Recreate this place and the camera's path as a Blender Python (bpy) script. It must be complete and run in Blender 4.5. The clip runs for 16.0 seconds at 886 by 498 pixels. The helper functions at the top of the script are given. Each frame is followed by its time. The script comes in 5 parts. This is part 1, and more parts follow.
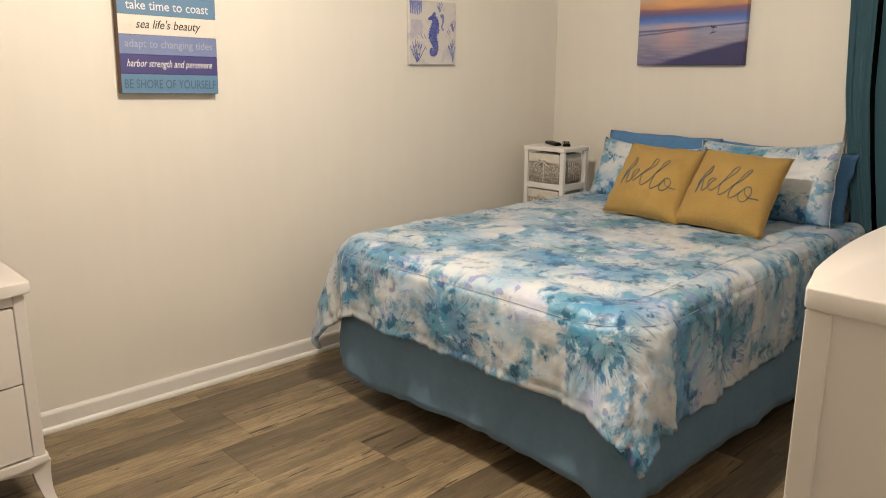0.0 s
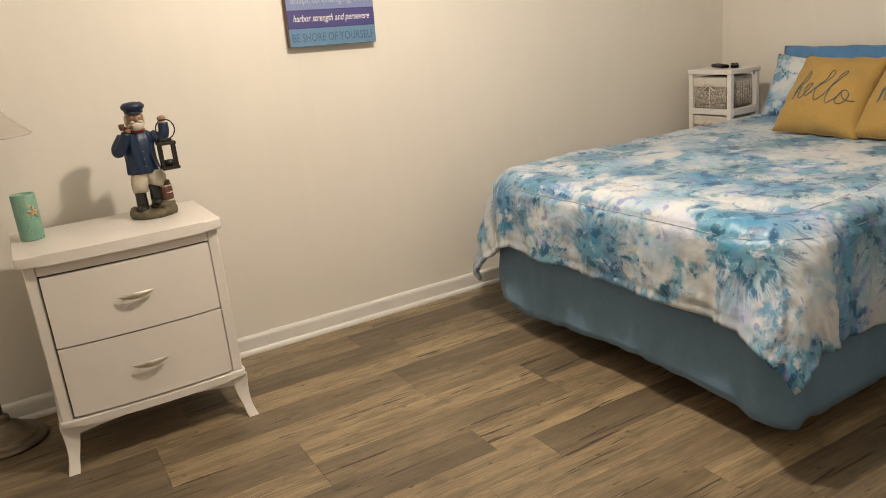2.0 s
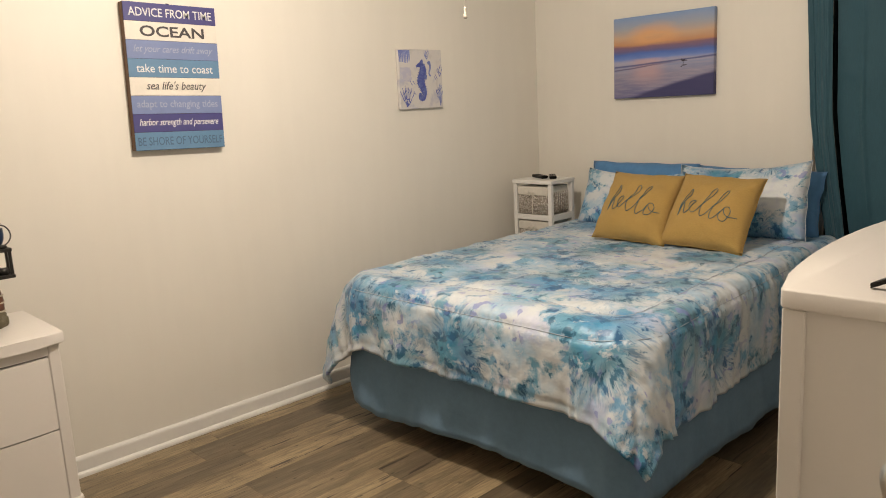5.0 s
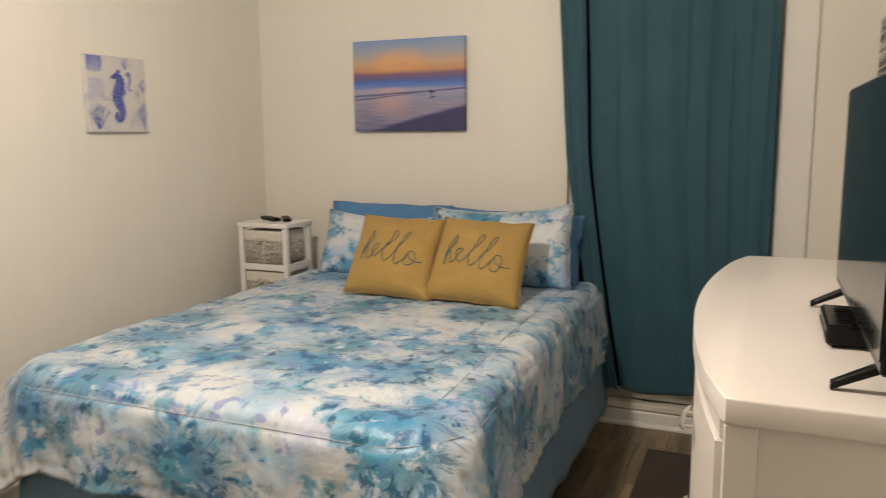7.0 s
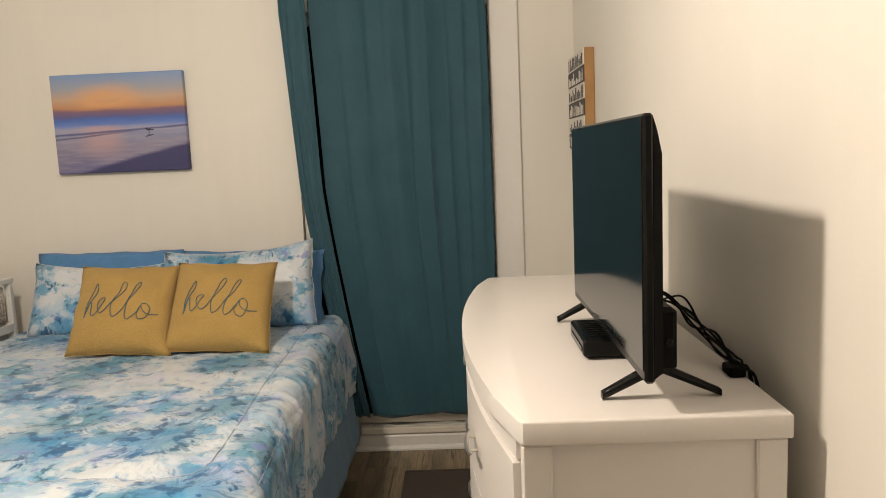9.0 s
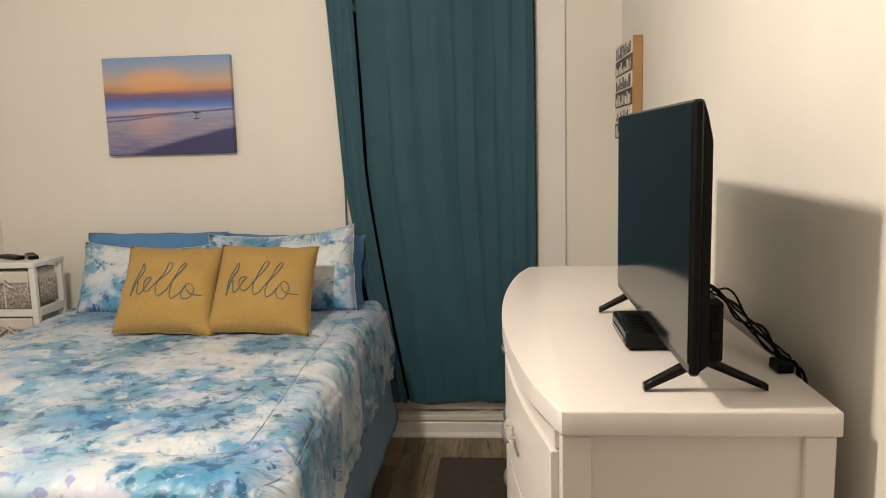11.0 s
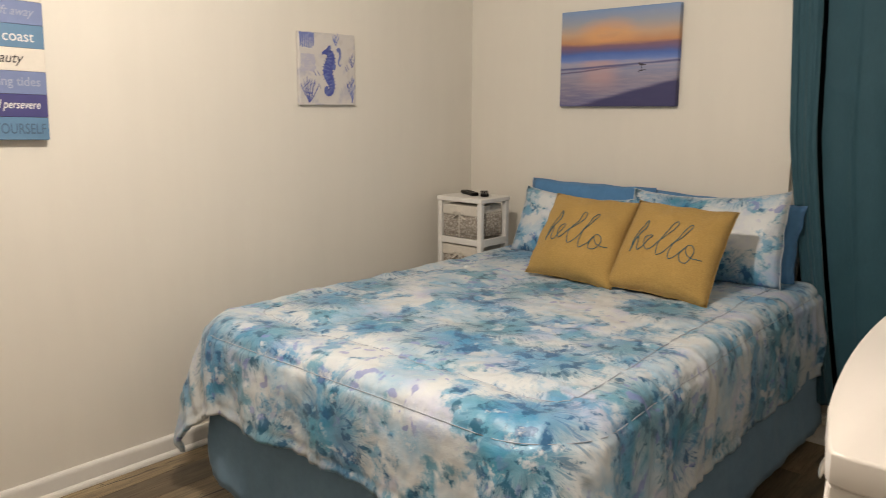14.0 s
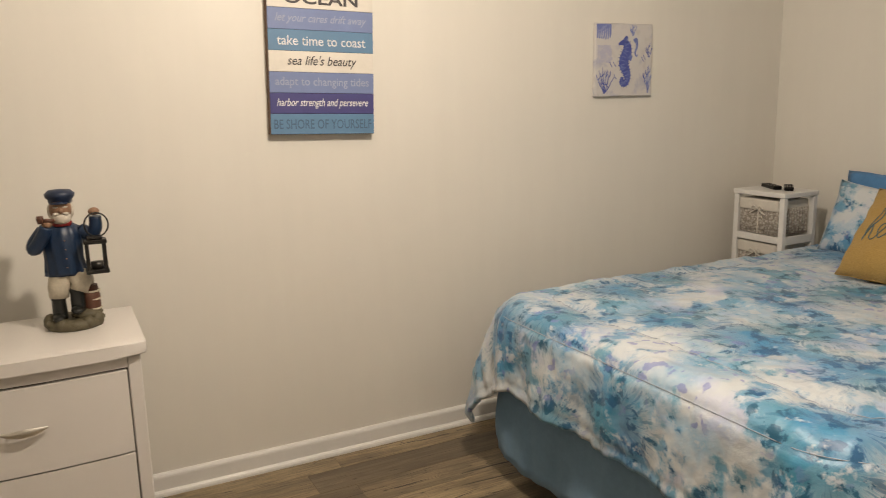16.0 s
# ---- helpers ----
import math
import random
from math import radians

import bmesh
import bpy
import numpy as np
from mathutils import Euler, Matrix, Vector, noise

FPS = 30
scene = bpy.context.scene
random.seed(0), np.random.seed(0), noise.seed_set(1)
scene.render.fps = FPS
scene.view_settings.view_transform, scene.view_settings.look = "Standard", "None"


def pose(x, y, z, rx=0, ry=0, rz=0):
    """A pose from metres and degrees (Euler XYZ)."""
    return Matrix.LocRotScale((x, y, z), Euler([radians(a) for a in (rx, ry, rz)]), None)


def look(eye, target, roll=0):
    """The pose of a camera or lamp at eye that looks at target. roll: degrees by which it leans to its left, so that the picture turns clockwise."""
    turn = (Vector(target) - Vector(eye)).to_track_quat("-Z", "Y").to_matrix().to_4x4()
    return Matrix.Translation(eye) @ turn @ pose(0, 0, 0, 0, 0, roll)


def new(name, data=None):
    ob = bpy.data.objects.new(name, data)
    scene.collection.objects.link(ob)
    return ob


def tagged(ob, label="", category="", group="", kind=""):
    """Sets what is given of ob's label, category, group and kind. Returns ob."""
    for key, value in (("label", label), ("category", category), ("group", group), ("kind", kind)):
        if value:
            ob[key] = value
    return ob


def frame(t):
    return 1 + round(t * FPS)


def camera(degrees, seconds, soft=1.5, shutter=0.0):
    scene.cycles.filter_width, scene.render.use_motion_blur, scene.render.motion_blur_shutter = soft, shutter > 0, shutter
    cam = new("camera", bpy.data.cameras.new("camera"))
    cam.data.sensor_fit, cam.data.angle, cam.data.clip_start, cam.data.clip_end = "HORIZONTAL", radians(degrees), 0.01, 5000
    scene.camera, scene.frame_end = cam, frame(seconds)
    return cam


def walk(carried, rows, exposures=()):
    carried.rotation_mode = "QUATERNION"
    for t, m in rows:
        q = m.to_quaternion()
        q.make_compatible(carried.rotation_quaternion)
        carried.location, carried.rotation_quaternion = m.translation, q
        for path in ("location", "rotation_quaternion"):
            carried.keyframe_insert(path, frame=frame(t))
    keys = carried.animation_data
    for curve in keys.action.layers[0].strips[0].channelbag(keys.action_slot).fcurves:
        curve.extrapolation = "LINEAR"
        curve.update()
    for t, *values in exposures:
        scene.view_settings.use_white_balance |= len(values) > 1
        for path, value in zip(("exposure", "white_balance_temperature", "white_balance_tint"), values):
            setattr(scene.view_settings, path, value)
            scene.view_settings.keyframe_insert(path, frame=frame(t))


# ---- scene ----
cam = camera(60.6, 16.0, soft=0.9, shutter=0.25)
PATH = [
    (0, (0.28, -0.041, 1.38), (-1.144, 1.282, 0.91), -0.0),
    (0.5, (0.372, -0.046, 1.395), (-1.121, 1.227, 1.008), -0.8),
    (1, (0.414, -0.069, 1.348), (-1.264, 0.952, 0.974), -1.4),
    (1.5, (0.417, -0.058, 1.321), (-1.263, 0.896, 0.804), -3.3),
    (2, (0.431, -0.019, 1.311), (-1.254, 0.898, 0.745), -5.8),
    (2.5, (0.442, -0.066, 1.338), (-1.234, 0.946, 0.928), -4.0),
    (3, (0.486, -0.163, 1.376), (-1.051, 1.086, 1.099), -1.7),
    (3.2, (0.517, -0.226, 1.383), (-0.975, 1.073, 1.093), -1.4),
    (4.2, (0.575, -0.335, 1.385), (-0.895, 0.98, 1.075), -2.0),
    (5.3, (0.254, -0.102, 1.399), (-1.149, 1.271, 1.017), -3.1),
    (5.5, (0.19, -0.025, 1.386), (-1.217, 1.351, 1.027), -2.8),
    (6, (0.061, 0.074, 1.371), (-1.294, 1.504, 1.028), -1.6),
    (6.5, (-0.065, 0.154, 1.373), (-1.194, 1.775, 1.061), -0.2),
    (7, (-0.185, 0.209, 1.371), (-0.959, 2.028, 1.068), -0.5),
    (7.5, (-0.273, 0.239, 1.383), (-0.622, 2.186, 1.09), -2.1),
    (8, (-0.315, 0.226, 1.399), (-0.429, 2.204, 1.124), -3.1),
    (8.2, (-0.297, 0.207, 1.409), (-0.363, 2.189, 1.148), -2.9),
    (10.3, (-0.302, 0.196, 1.407), (-0.37, 2.179, 1.157), -1.8),
    (10.5, (-0.302, 0.198, 1.404), (-0.397, 2.179, 1.149), -1.7),
    (11, (-0.303, 0.206, 1.4), (-0.462, 2.181, 1.124), -1.5),
    (11.5, (-0.253, 0.252, 1.399), (-0.564, 2.204, 1.095), -1.4),
    (12, (-0.18, 0.329, 1.396), (-0.659, 2.246, 1.085), -1.1),
    (12.5, (-0.164, 0.368, 1.398), (-0.796, 2.237, 1.071), -1.2),
    (13, (-0.111, 0.39, 1.393), (-0.954, 2.17, 1.047), -0.3),
    (13.5, (-0.036, 0.42, 1.385), (-1.14, 2.049, 1.028), 0.4),
    (14, (-0.019, 0.431, 1.374), (-1.331, 1.896, 1.008), 0.1),
    (14.5, (-0.041, 0.402, 1.381), (-1.491, 1.725, 1.0), -0.6),
    (15, (-0.029, 0.407, 1.404), (-1.599, 1.578, 1.001), -1.2),
    (15.5, (-0.02, 0.368, 1.385), (-1.682, 1.408, 0.991), -1.1),
    (16, (-0.001, 0.366, 1.383), (-1.75, 1.256, 0.999), -1.3),
]
walk(cam, [(t, look(eye, target, roll)) for t, eye, target, roll in PATH],
     exposures=[(0.0, -0.03, 6750, 10), (0.7, -0.17, 6800, 10), (1.5, -0.02, 6800, 10), (2.3, -0.05, 6800, 10), (3.0, -0.26, 6800, 10), (5.5, -0.13, 6700, 10), (6.3, -0.13, 6650, 10), (8.0, 0.0, 6650, 10), (11.0, 0.04, 6550, 10), (12.5, 0.05, 6500, 10), (14.0, -0.12, 6500, 10), (15.0, -0.25, 6600, 10), (16.0, -0.31, 6750, 10)])

# ---- world and light ----
world = bpy.data.worlds.new("night")
scene.world = world
world.use_nodes = True
world.node_tree.nodes["Background"].inputs[0].default_value = (0.010, 0.014, 0.025, 1)
world.node_tree.nodes["Background"].inputs[1].default_value = 1.0

FAN = (-1.245, 1.32)
lamp_data = bpy.data.lights.new("fan_bulb", "POINT")
lamp_data.energy, lamp_data.color, lamp_data.shadow_soft_size = 105.0, (1.0, 0.872, 0.73), 0.055
lamp = new("fan_bulb", lamp_data)
lamp.location = (FAN[0] + 0.01, 1.25, 2.21)


# ---- mesh helpers ----
def link(name, bm, material, parent=None, label="", smooth=False):
    me = bpy.data.meshes.new(name)
    bm.to_mesh(me)
    bm.free()
    for m in material if isinstance(material, (list, tuple)) else [material]:
        me.materials.append(m)
    if smooth:
        me.shade_smooth()
        me.set_sharp_from_angle(angle=radians(38))
    ob = new(name, me)
    ob.parent = parent
    return tagged(ob, label)


def part(name, bm, material, parent, label="", smooth=False):
    return link(name, bm, material, parent, label, smooth)


def thing(name, at, label, category, group="", turn=0.0):
    ob = new(name)
    ob.empty_display_size = 0.05
    ob.matrix_basis = pose(*at, 0, 0, turn)
    return tagged(ob, label, category, group)


def structure(name, bm, material, label="", smooth=False):
    return tagged(link(name, bm, material, None, label, smooth), label, "", "", "structure")


def box(bm, x0, x1, y0, y1, z0, z1, bevel=0.0, seg=1, mat=0):
    v = [bm.verts.new(p) for p in ((x0, y0, z0), (x1, y0, z0), (x1, y1, z0), (x0, y1, z0), (x0, y0, z1), (x1, y0, z1), (x1, y1, z1), (x0, y1, z1))]
    fs = [bm.faces.new([v[i] for i in q]) for q in ((3, 2, 1, 0), (4, 5, 6, 7), (0, 1, 5, 4), (1, 2, 6, 5), (2, 3, 7, 6), (3, 0, 4, 7))]
    for f in fs:
        f.material_index = mat
    if bevel:
        es = list({e for f in fs for e in f.edges})
        got = bmesh.ops.bevel(bm, geom=es, offset=bevel, segments=seg, profile=0.5, affect="EDGES")
        for f in got["faces"]:
            f.material_index = mat
    return bm


def boxes(*rows, bevel=0.0):
    bm = bmesh.new()
    for r in rows:
        box(bm, *r, bevel=bevel)
    return bm


def ring(bm, centre, ax, ay, rx, ry, seg):
    c = Vector(centre)
    return [bm.verts.new(c + ax * (rx * math.cos(2 * math.pi * i / seg)) + ay * (ry * math.sin(2 * math.pi * i / seg))) for i in range(seg)]


def bridge(bm, rings, cap=True, mat=0, closed=True):
    for a, b in zip(rings, rings[1:]):
        n = len(a)
        for i in range(n if closed else n - 1):
            f = bm.faces.new((a[i], a[(i + 1) % n], b[(i + 1) % n], b[i]))
            f.material_index, f.smooth = mat, True
    if cap:
        for r in (rings[0][::-1], rings[-1]):
            bm.faces.new(r).material_index = mat


def lathe(bm, profile, seg=32, at=(0, 0, 0), cap=True, mat=0):
    o = Vector(at)
    bridge(bm, [ring(bm, o + Vector((0, 0, z)), Vector((1, 0, 0)), Vector((0, 1, 0)), r, r, seg) for r, z in profile], cap, mat)
    return bm


def tube(bm, pts, radius, seg=8, mat=0, flat=1.0):
    pts = [Vector(p) for p in pts]
    rings, side = [], None
    for i, p in enumerate(pts):
        way = (pts[min(i + 1, len(pts) - 1)] - pts[max(i - 1, 0)]).normalized()
        if side is None:
            side = way.orthogonal().normalized()
        side = (side - way * side.dot(way)).normalized()
        r = radius(i / (len(pts) - 1)) if callable(radius) else radius
        rings.append(ring(bm, p, side, way.cross(side), r, r * flat, seg))
    bridge(bm, rings, True, mat)
    return bm


def spline(pts, n=6):
    """Catmull-Rom through the points."""
    p = [Vector(q) for q in pts]
    p = [2 * p[0] - p[1]] + p + [2 * p[-1] - p[-2]]
    out = []
    for a, b, c, d in zip(p, p[1:], p[2:], p[3:]):
        for k in range(n):
            t = k / n
            out.append(0.5 * (2 * b + (c - a) * t + (2 * a - 5 * b + 4 * c - d) * t * t + (3 * b - a - 3 * c + d) * t**3))
    return out + [p[-2]]


def prism(bm, outline, z0, z1, mat=0, bevel=0.0, seg=1):
    """An outline in x and y, from z0 up to z1."""
    lo, hi = ([bm.verts.new((x, y, z)) for x, y in outline] for z in (z0, z1))
    n = len(lo)
    fs = [bm.faces.new(lo[::-1]), bm.faces.new(hi)] + [bm.faces.new((lo[i], lo[(i + 1) % n], hi[(i + 1) % n], hi[i])) for i in range(n)]
    for f in fs:
        f.material_index = mat
    if bevel:
        es = list(set(fs[0].edges) | set(fs[1].edges))
        bmesh.ops.bevel(bm, geom=es, offset=bevel, segments=seg, profile=0.5, affect="EDGES")
    return bm


def ball(bm, at, rx, ry, rz, mat=0, seg=16, rows=10, turn=None):
    m = Matrix.Translation(at) @ (turn or Matrix()) @ Matrix.Diagonal((rx, ry, rz, 1))
    got = bmesh.ops.create_uvsphere(bm, u_segments=seg, v_segments=rows, radius=1, matrix=m)
    for f in {f for v in got["verts"] for f in v.link_faces}:
        f.material_index, f.smooth = mat, True
    return bm


def sheet(bm, grid, thick, mat=0, uv=None):
    """A cloth with two sides from rows of (point, normal)."""
    lay = bm.loops.layers.uv.new("UVMap") if uv else None
    top = [[bm.verts.new(p) for p, _ in row] for row in grid]
    low = [[bm.verts.new(p - n * thick) for p, n in row] for row in grid]
    nr, nc = len(grid), len(grid[0])

    def quad(vs, ids):
        f = bm.faces.new(vs)
        f.smooth, f.material_index = True, mat
        if lay:
            for loop, (i, j) in zip(f.loops, ids):
                loop[lay].uv = uv[i][j]

    for i in range(nr - 1):
        for j in range(nc - 1):
            ids = [(i, j), (i, j + 1), (i + 1, j + 1), (i + 1, j)]
            quad([top[a][b] for a, b in ids], ids)
            quad([low[a][b] for a, b in ids[::-1]], ids[::-1])
    rim = [(0, j) for j in range(nc)] + [(i, nc - 1) for i in range(1, nr)] + [(nr - 1, j) for j in range(nc - 2, -1, -1)] + [(i, 0) for i in range(nr - 2, 0, -1)]
    for a, b in zip(rim, rim[1:] + rim[:1]):
        quad([top[b[0]][b[1]], top[a[0]][a[1]], low[a[0]][a[1]], low[b[0]][b[1]]], [b, a, a, b])
    return bm


def text_mesh(body, width, height, material, parent, m, name="lettering", shear=0.0, lift=0.0012, bold=0.0):
    """Letters fitted into width and height, lying in the x-y plane of m."""
    cu = bpy.data.curves.new(name, "FONT")
    cu.body, cu.align_x, cu.align_y, cu.extrude, cu.resolution_u, cu.shear = body, "CENTER", "CENTER", 0.0, 3, shear
    cu.offset = bold
    ob = new(name, cu)
    dep = bpy.context.evaluated_depsgraph_get()
    me = bpy.data.meshes.new_from_object(ob.evaluated_get(dep))
    bpy.data.objects.remove(ob)
    bpy.data.curves.remove(cu)
    co = np.array([v.co[:] for v in me.vertices])
    lo, hi = co.min(0), co.max(0)
    fx, fy = width / (hi[0] - lo[0]), height / (hi[1] - lo[1])
    for v in me.vertices:
        v.co = m @ Vector(((v.co.x - (lo[0] + hi[0]) / 2) * fx, (v.co.y - (lo[1] + hi[1]) / 2) * fy, lift))
    me.materials.append(material)
    t = new(name, me)
    t.parent = parent
    return t


# ---- materials ----
class Nodes:
    def __init__(self, name):
        self.m = bpy.data.materials.new(name)
        self.m.use_nodes = True
        self.t = self.m.node_tree
        self.p = self.t.nodes["Principled BSDF"]

    def add(self, kind, **values):
        n = self.t.nodes.new("ShaderNode" + kind)
        for k, v in values.items():
            if k == "op":
                n.operation = v
            elif k == "blend":
                n.data_type, n.blend_type = "RGBA", v
            elif k == "feature":
                n.feature = v
            elif k == "dims":
                n.voronoi_dimensions = v
            else:
                i = int(k[1:]) if k[0] == "i" and k[1:].isdigit() else k.replace("_", " ")
                if hasattr(v, "is_output"):
                    self.t.links.new(v, n.inputs[i])
                else:
                    n.inputs[i].default_value = v
        return n

    def set(self, **values):
        for k, v in values.items():
            k = k.replace("_", " ")
            if hasattr(v, "is_output"):
                self.t.links.new(v, self.p.inputs[k])
            else:
                self.p.inputs[k].default_value = v
        return self

    def coords(self, kind="Object", scale=(1, 1, 1), shift=None, rot=(0, 0, 0)):
        c = self.add("TexCoord").outputs[kind]
        if shift is not None:
            c = self.add("VectorMath", op="ADD", i0=c, i1=shift).outputs[0]
        return self.add("Mapping", Vector=c, Scale=scale, Rotation=rot).outputs[0]

    def noise(self, vec, scale, detail=4, rough=0.55, distort=0.0):
        return self.add("TexNoise", Vector=vec, Scale=scale, Detail=detail, Roughness=rough, Distortion=distort).outputs["Fac"]

    def ramp(self, fac, *stops, smooth=False):
        n = self.add("ValToRGB", Fac=fac)
        e = n.color_ramp.elements
        n.color_ramp.interpolation = "EASE" if smooth else "LINEAR"
        while len(e) < len(stops):
            e.new(0.5)
        for el, (pos, col) in zip(e, stops):
            el.position = pos
            el.color = (col, col, col, 1) if isinstance(col, (int, float)) else (*col, 1)
        return n.outputs[0]

    def mix(self, fac, a, b, blend="MIX"):
        n = self.add("Mix", blend=blend)
        for i, v in ((0, fac), (6, a), (7, b)):
            if hasattr(v, "is_output"):
                self.t.links.new(v, n.inputs[i])
            else:
                n.inputs[i].default_value = v if isinstance(v, (int, float)) else (*v, 1)
        return n.outputs[2]

    def math(self, op, a, b=0.0):
        return self.add("Math", op=op, i0=a, i1=b).outputs[0]

    def bump(self, height, strength=0.2, dist=0.01):
        self.set(Normal=self.add("Bump", Height=height, Strength=strength, Distance=dist).outputs[0])
        return self


def surface(name, base, rough=0.5, metal=0.0, var=0.05, scale=5.0, bump=0.05, fine=90.0, dist=0.002, spec=0.5):
    """A plain surface: tone in two scales, relief and uneven gloss."""
    n = Nodes(name)
    c = n.coords()
    big, small = n.noise(c, scale, 3), n.noise(c, fine, 3)
    tone = n.ramp(big, (0.25, tuple(v * (1 - var) for v in base)), (0.75, tuple(min(1, v * (1 + var)) for v in base)))
    tone = n.mix(var * 1.5, tone, n.ramp(small, (0.3, tuple(v * 0.8 for v in base)), (0.7, tuple(min(1, v * 1.15) for v in base))))
    n.set(Base_Color=tone, Metallic=metal, Roughness=n.ramp(n.noise(c, scale * 3, 3), (0.2, max(0.02, rough * 0.94)), (0.8, min(1, rough * 1.06))), Specular_IOR_Level=spec)
    return n.bump(small, bump, dist).m


def wall_paint(name, base):
    n = Nodes(name)
    c = n.coords()
    big = n.noise(c, 1.3, 4)
    streak = n.noise(n.coords(scale=(6, 6, 0.7)), 2.2, 4)
    tone = n.ramp(big, (0.3, tuple(v * 0.965 for v in base)), (0.7, tuple(v * 1.02 for v in base)))
    tone = n.mix(0.25, tone, n.ramp(streak, (0.35, tuple(v * 0.94 for v in base)), (0.7, tuple(v * 1.03 for v in base))))
    n.set(Base_Color=tone, Roughness=n.ramp(streak, (0.3, 0.42), (0.7, 0.58)), Specular_IOR_Level=0.35)
    h = n.math("ADD", n.noise(c, 220, 3), n.math("MULTIPLY", n.noise(c, 14, 4), 1.5))
    return n.bump(h, 0.12, 0.002).m


def wood_floor():
    n = Nodes("vinyl_plank")
    rnd = n.add("ObjectInfo").outputs["Random"]
    off = n.add("CombineXYZ", X=n.math("MULTIPLY", rnd, 37.0), Y=n.math("MULTIPLY", rnd, 91.0), Z=0.0).outputs[0]
    broad = n.noise(n.coords(scale=(9, 0.8, 1), shift=off), 1.5, 5, 0.62, 0.3)
    grain = n.noise(n.coords(scale=(75, 3.0, 1), shift=off), 1.6, 6, 0.7, 0.5)
    fine = n.noise(n.coords(scale=(190, 9, 1), shift=off), 2.0, 4)
    a = n.mix(rnd, (0.088, 0.067, 0.044), (0.205, 0.155, 0.093))
    b = n.mix(rnd, (0.19, 0.148, 0.097), (0.47, 0.362, 0.215))
    tone = n.mix(n.ramp(broad, (0.33, 0.0), (0.67, 1.0)), a, b)
    tone = n.mix(n.ramp(grain, (0.38, 0.5), (0.54, 0.0)), tone, (0.080, 0.060, 0.040))
    tone = n.mix(n.ramp(fine, (0.35, 0.35), (0.58, 0.0)), tone, (0.10, 0.078, 0.055))
    vor = n.add("TexVoronoi", dims="2D", Vector=n.coords(scale=(4.6, 2.3, 1), shift=off), Scale=1.25).outputs["Distance"]
    knot = n.ramp(n.math("ADD", vor, n.math("MULTIPLY", fine, 0.05)), (0.030, 1.0), (0.060, 0.0))
    tone = n.mix(n.math("MULTIPLY", knot, 0.95), tone, (0.032, 0.021, 0.014))
    crack = n.ramp(n.noise(n.coords(scale=(48, 2.4, 1), shift=off), 1.1, 4, 0.55, 0.8), (0.345, 0.95), (0.372, 0.0))
    tone = n.mix(crack, tone, (0.04, 0.029, 0.02))
    cloudy = n.noise(n.coords(scale=(14, 5, 1), shift=off), 1.2, 5, 0.65, 0.6)
    tone = n.mix(n.ramp(cloudy, (0.50, 0.0), (0.68, 0.55)), tone, (0.085, 0.066, 0.045))
    fleck = n.ramp(n.noise(n.coords(scale=(85, 26, 1), shift=off), 1.0, 3, 0.6), (0.69, 0.0), (0.73, 0.9))
    tone = n.mix(fleck, tone, (0.035, 0.024, 0.016))
    n.set(Base_Color=tone, Roughness=n.ramp(grain, (0.3, 0.50), (0.7, 0.36)), Specular_IOR_Level=0.4)
    return n.bump(n.math("SUBTRACT", grain, knot), 0.25, 0.0015).m


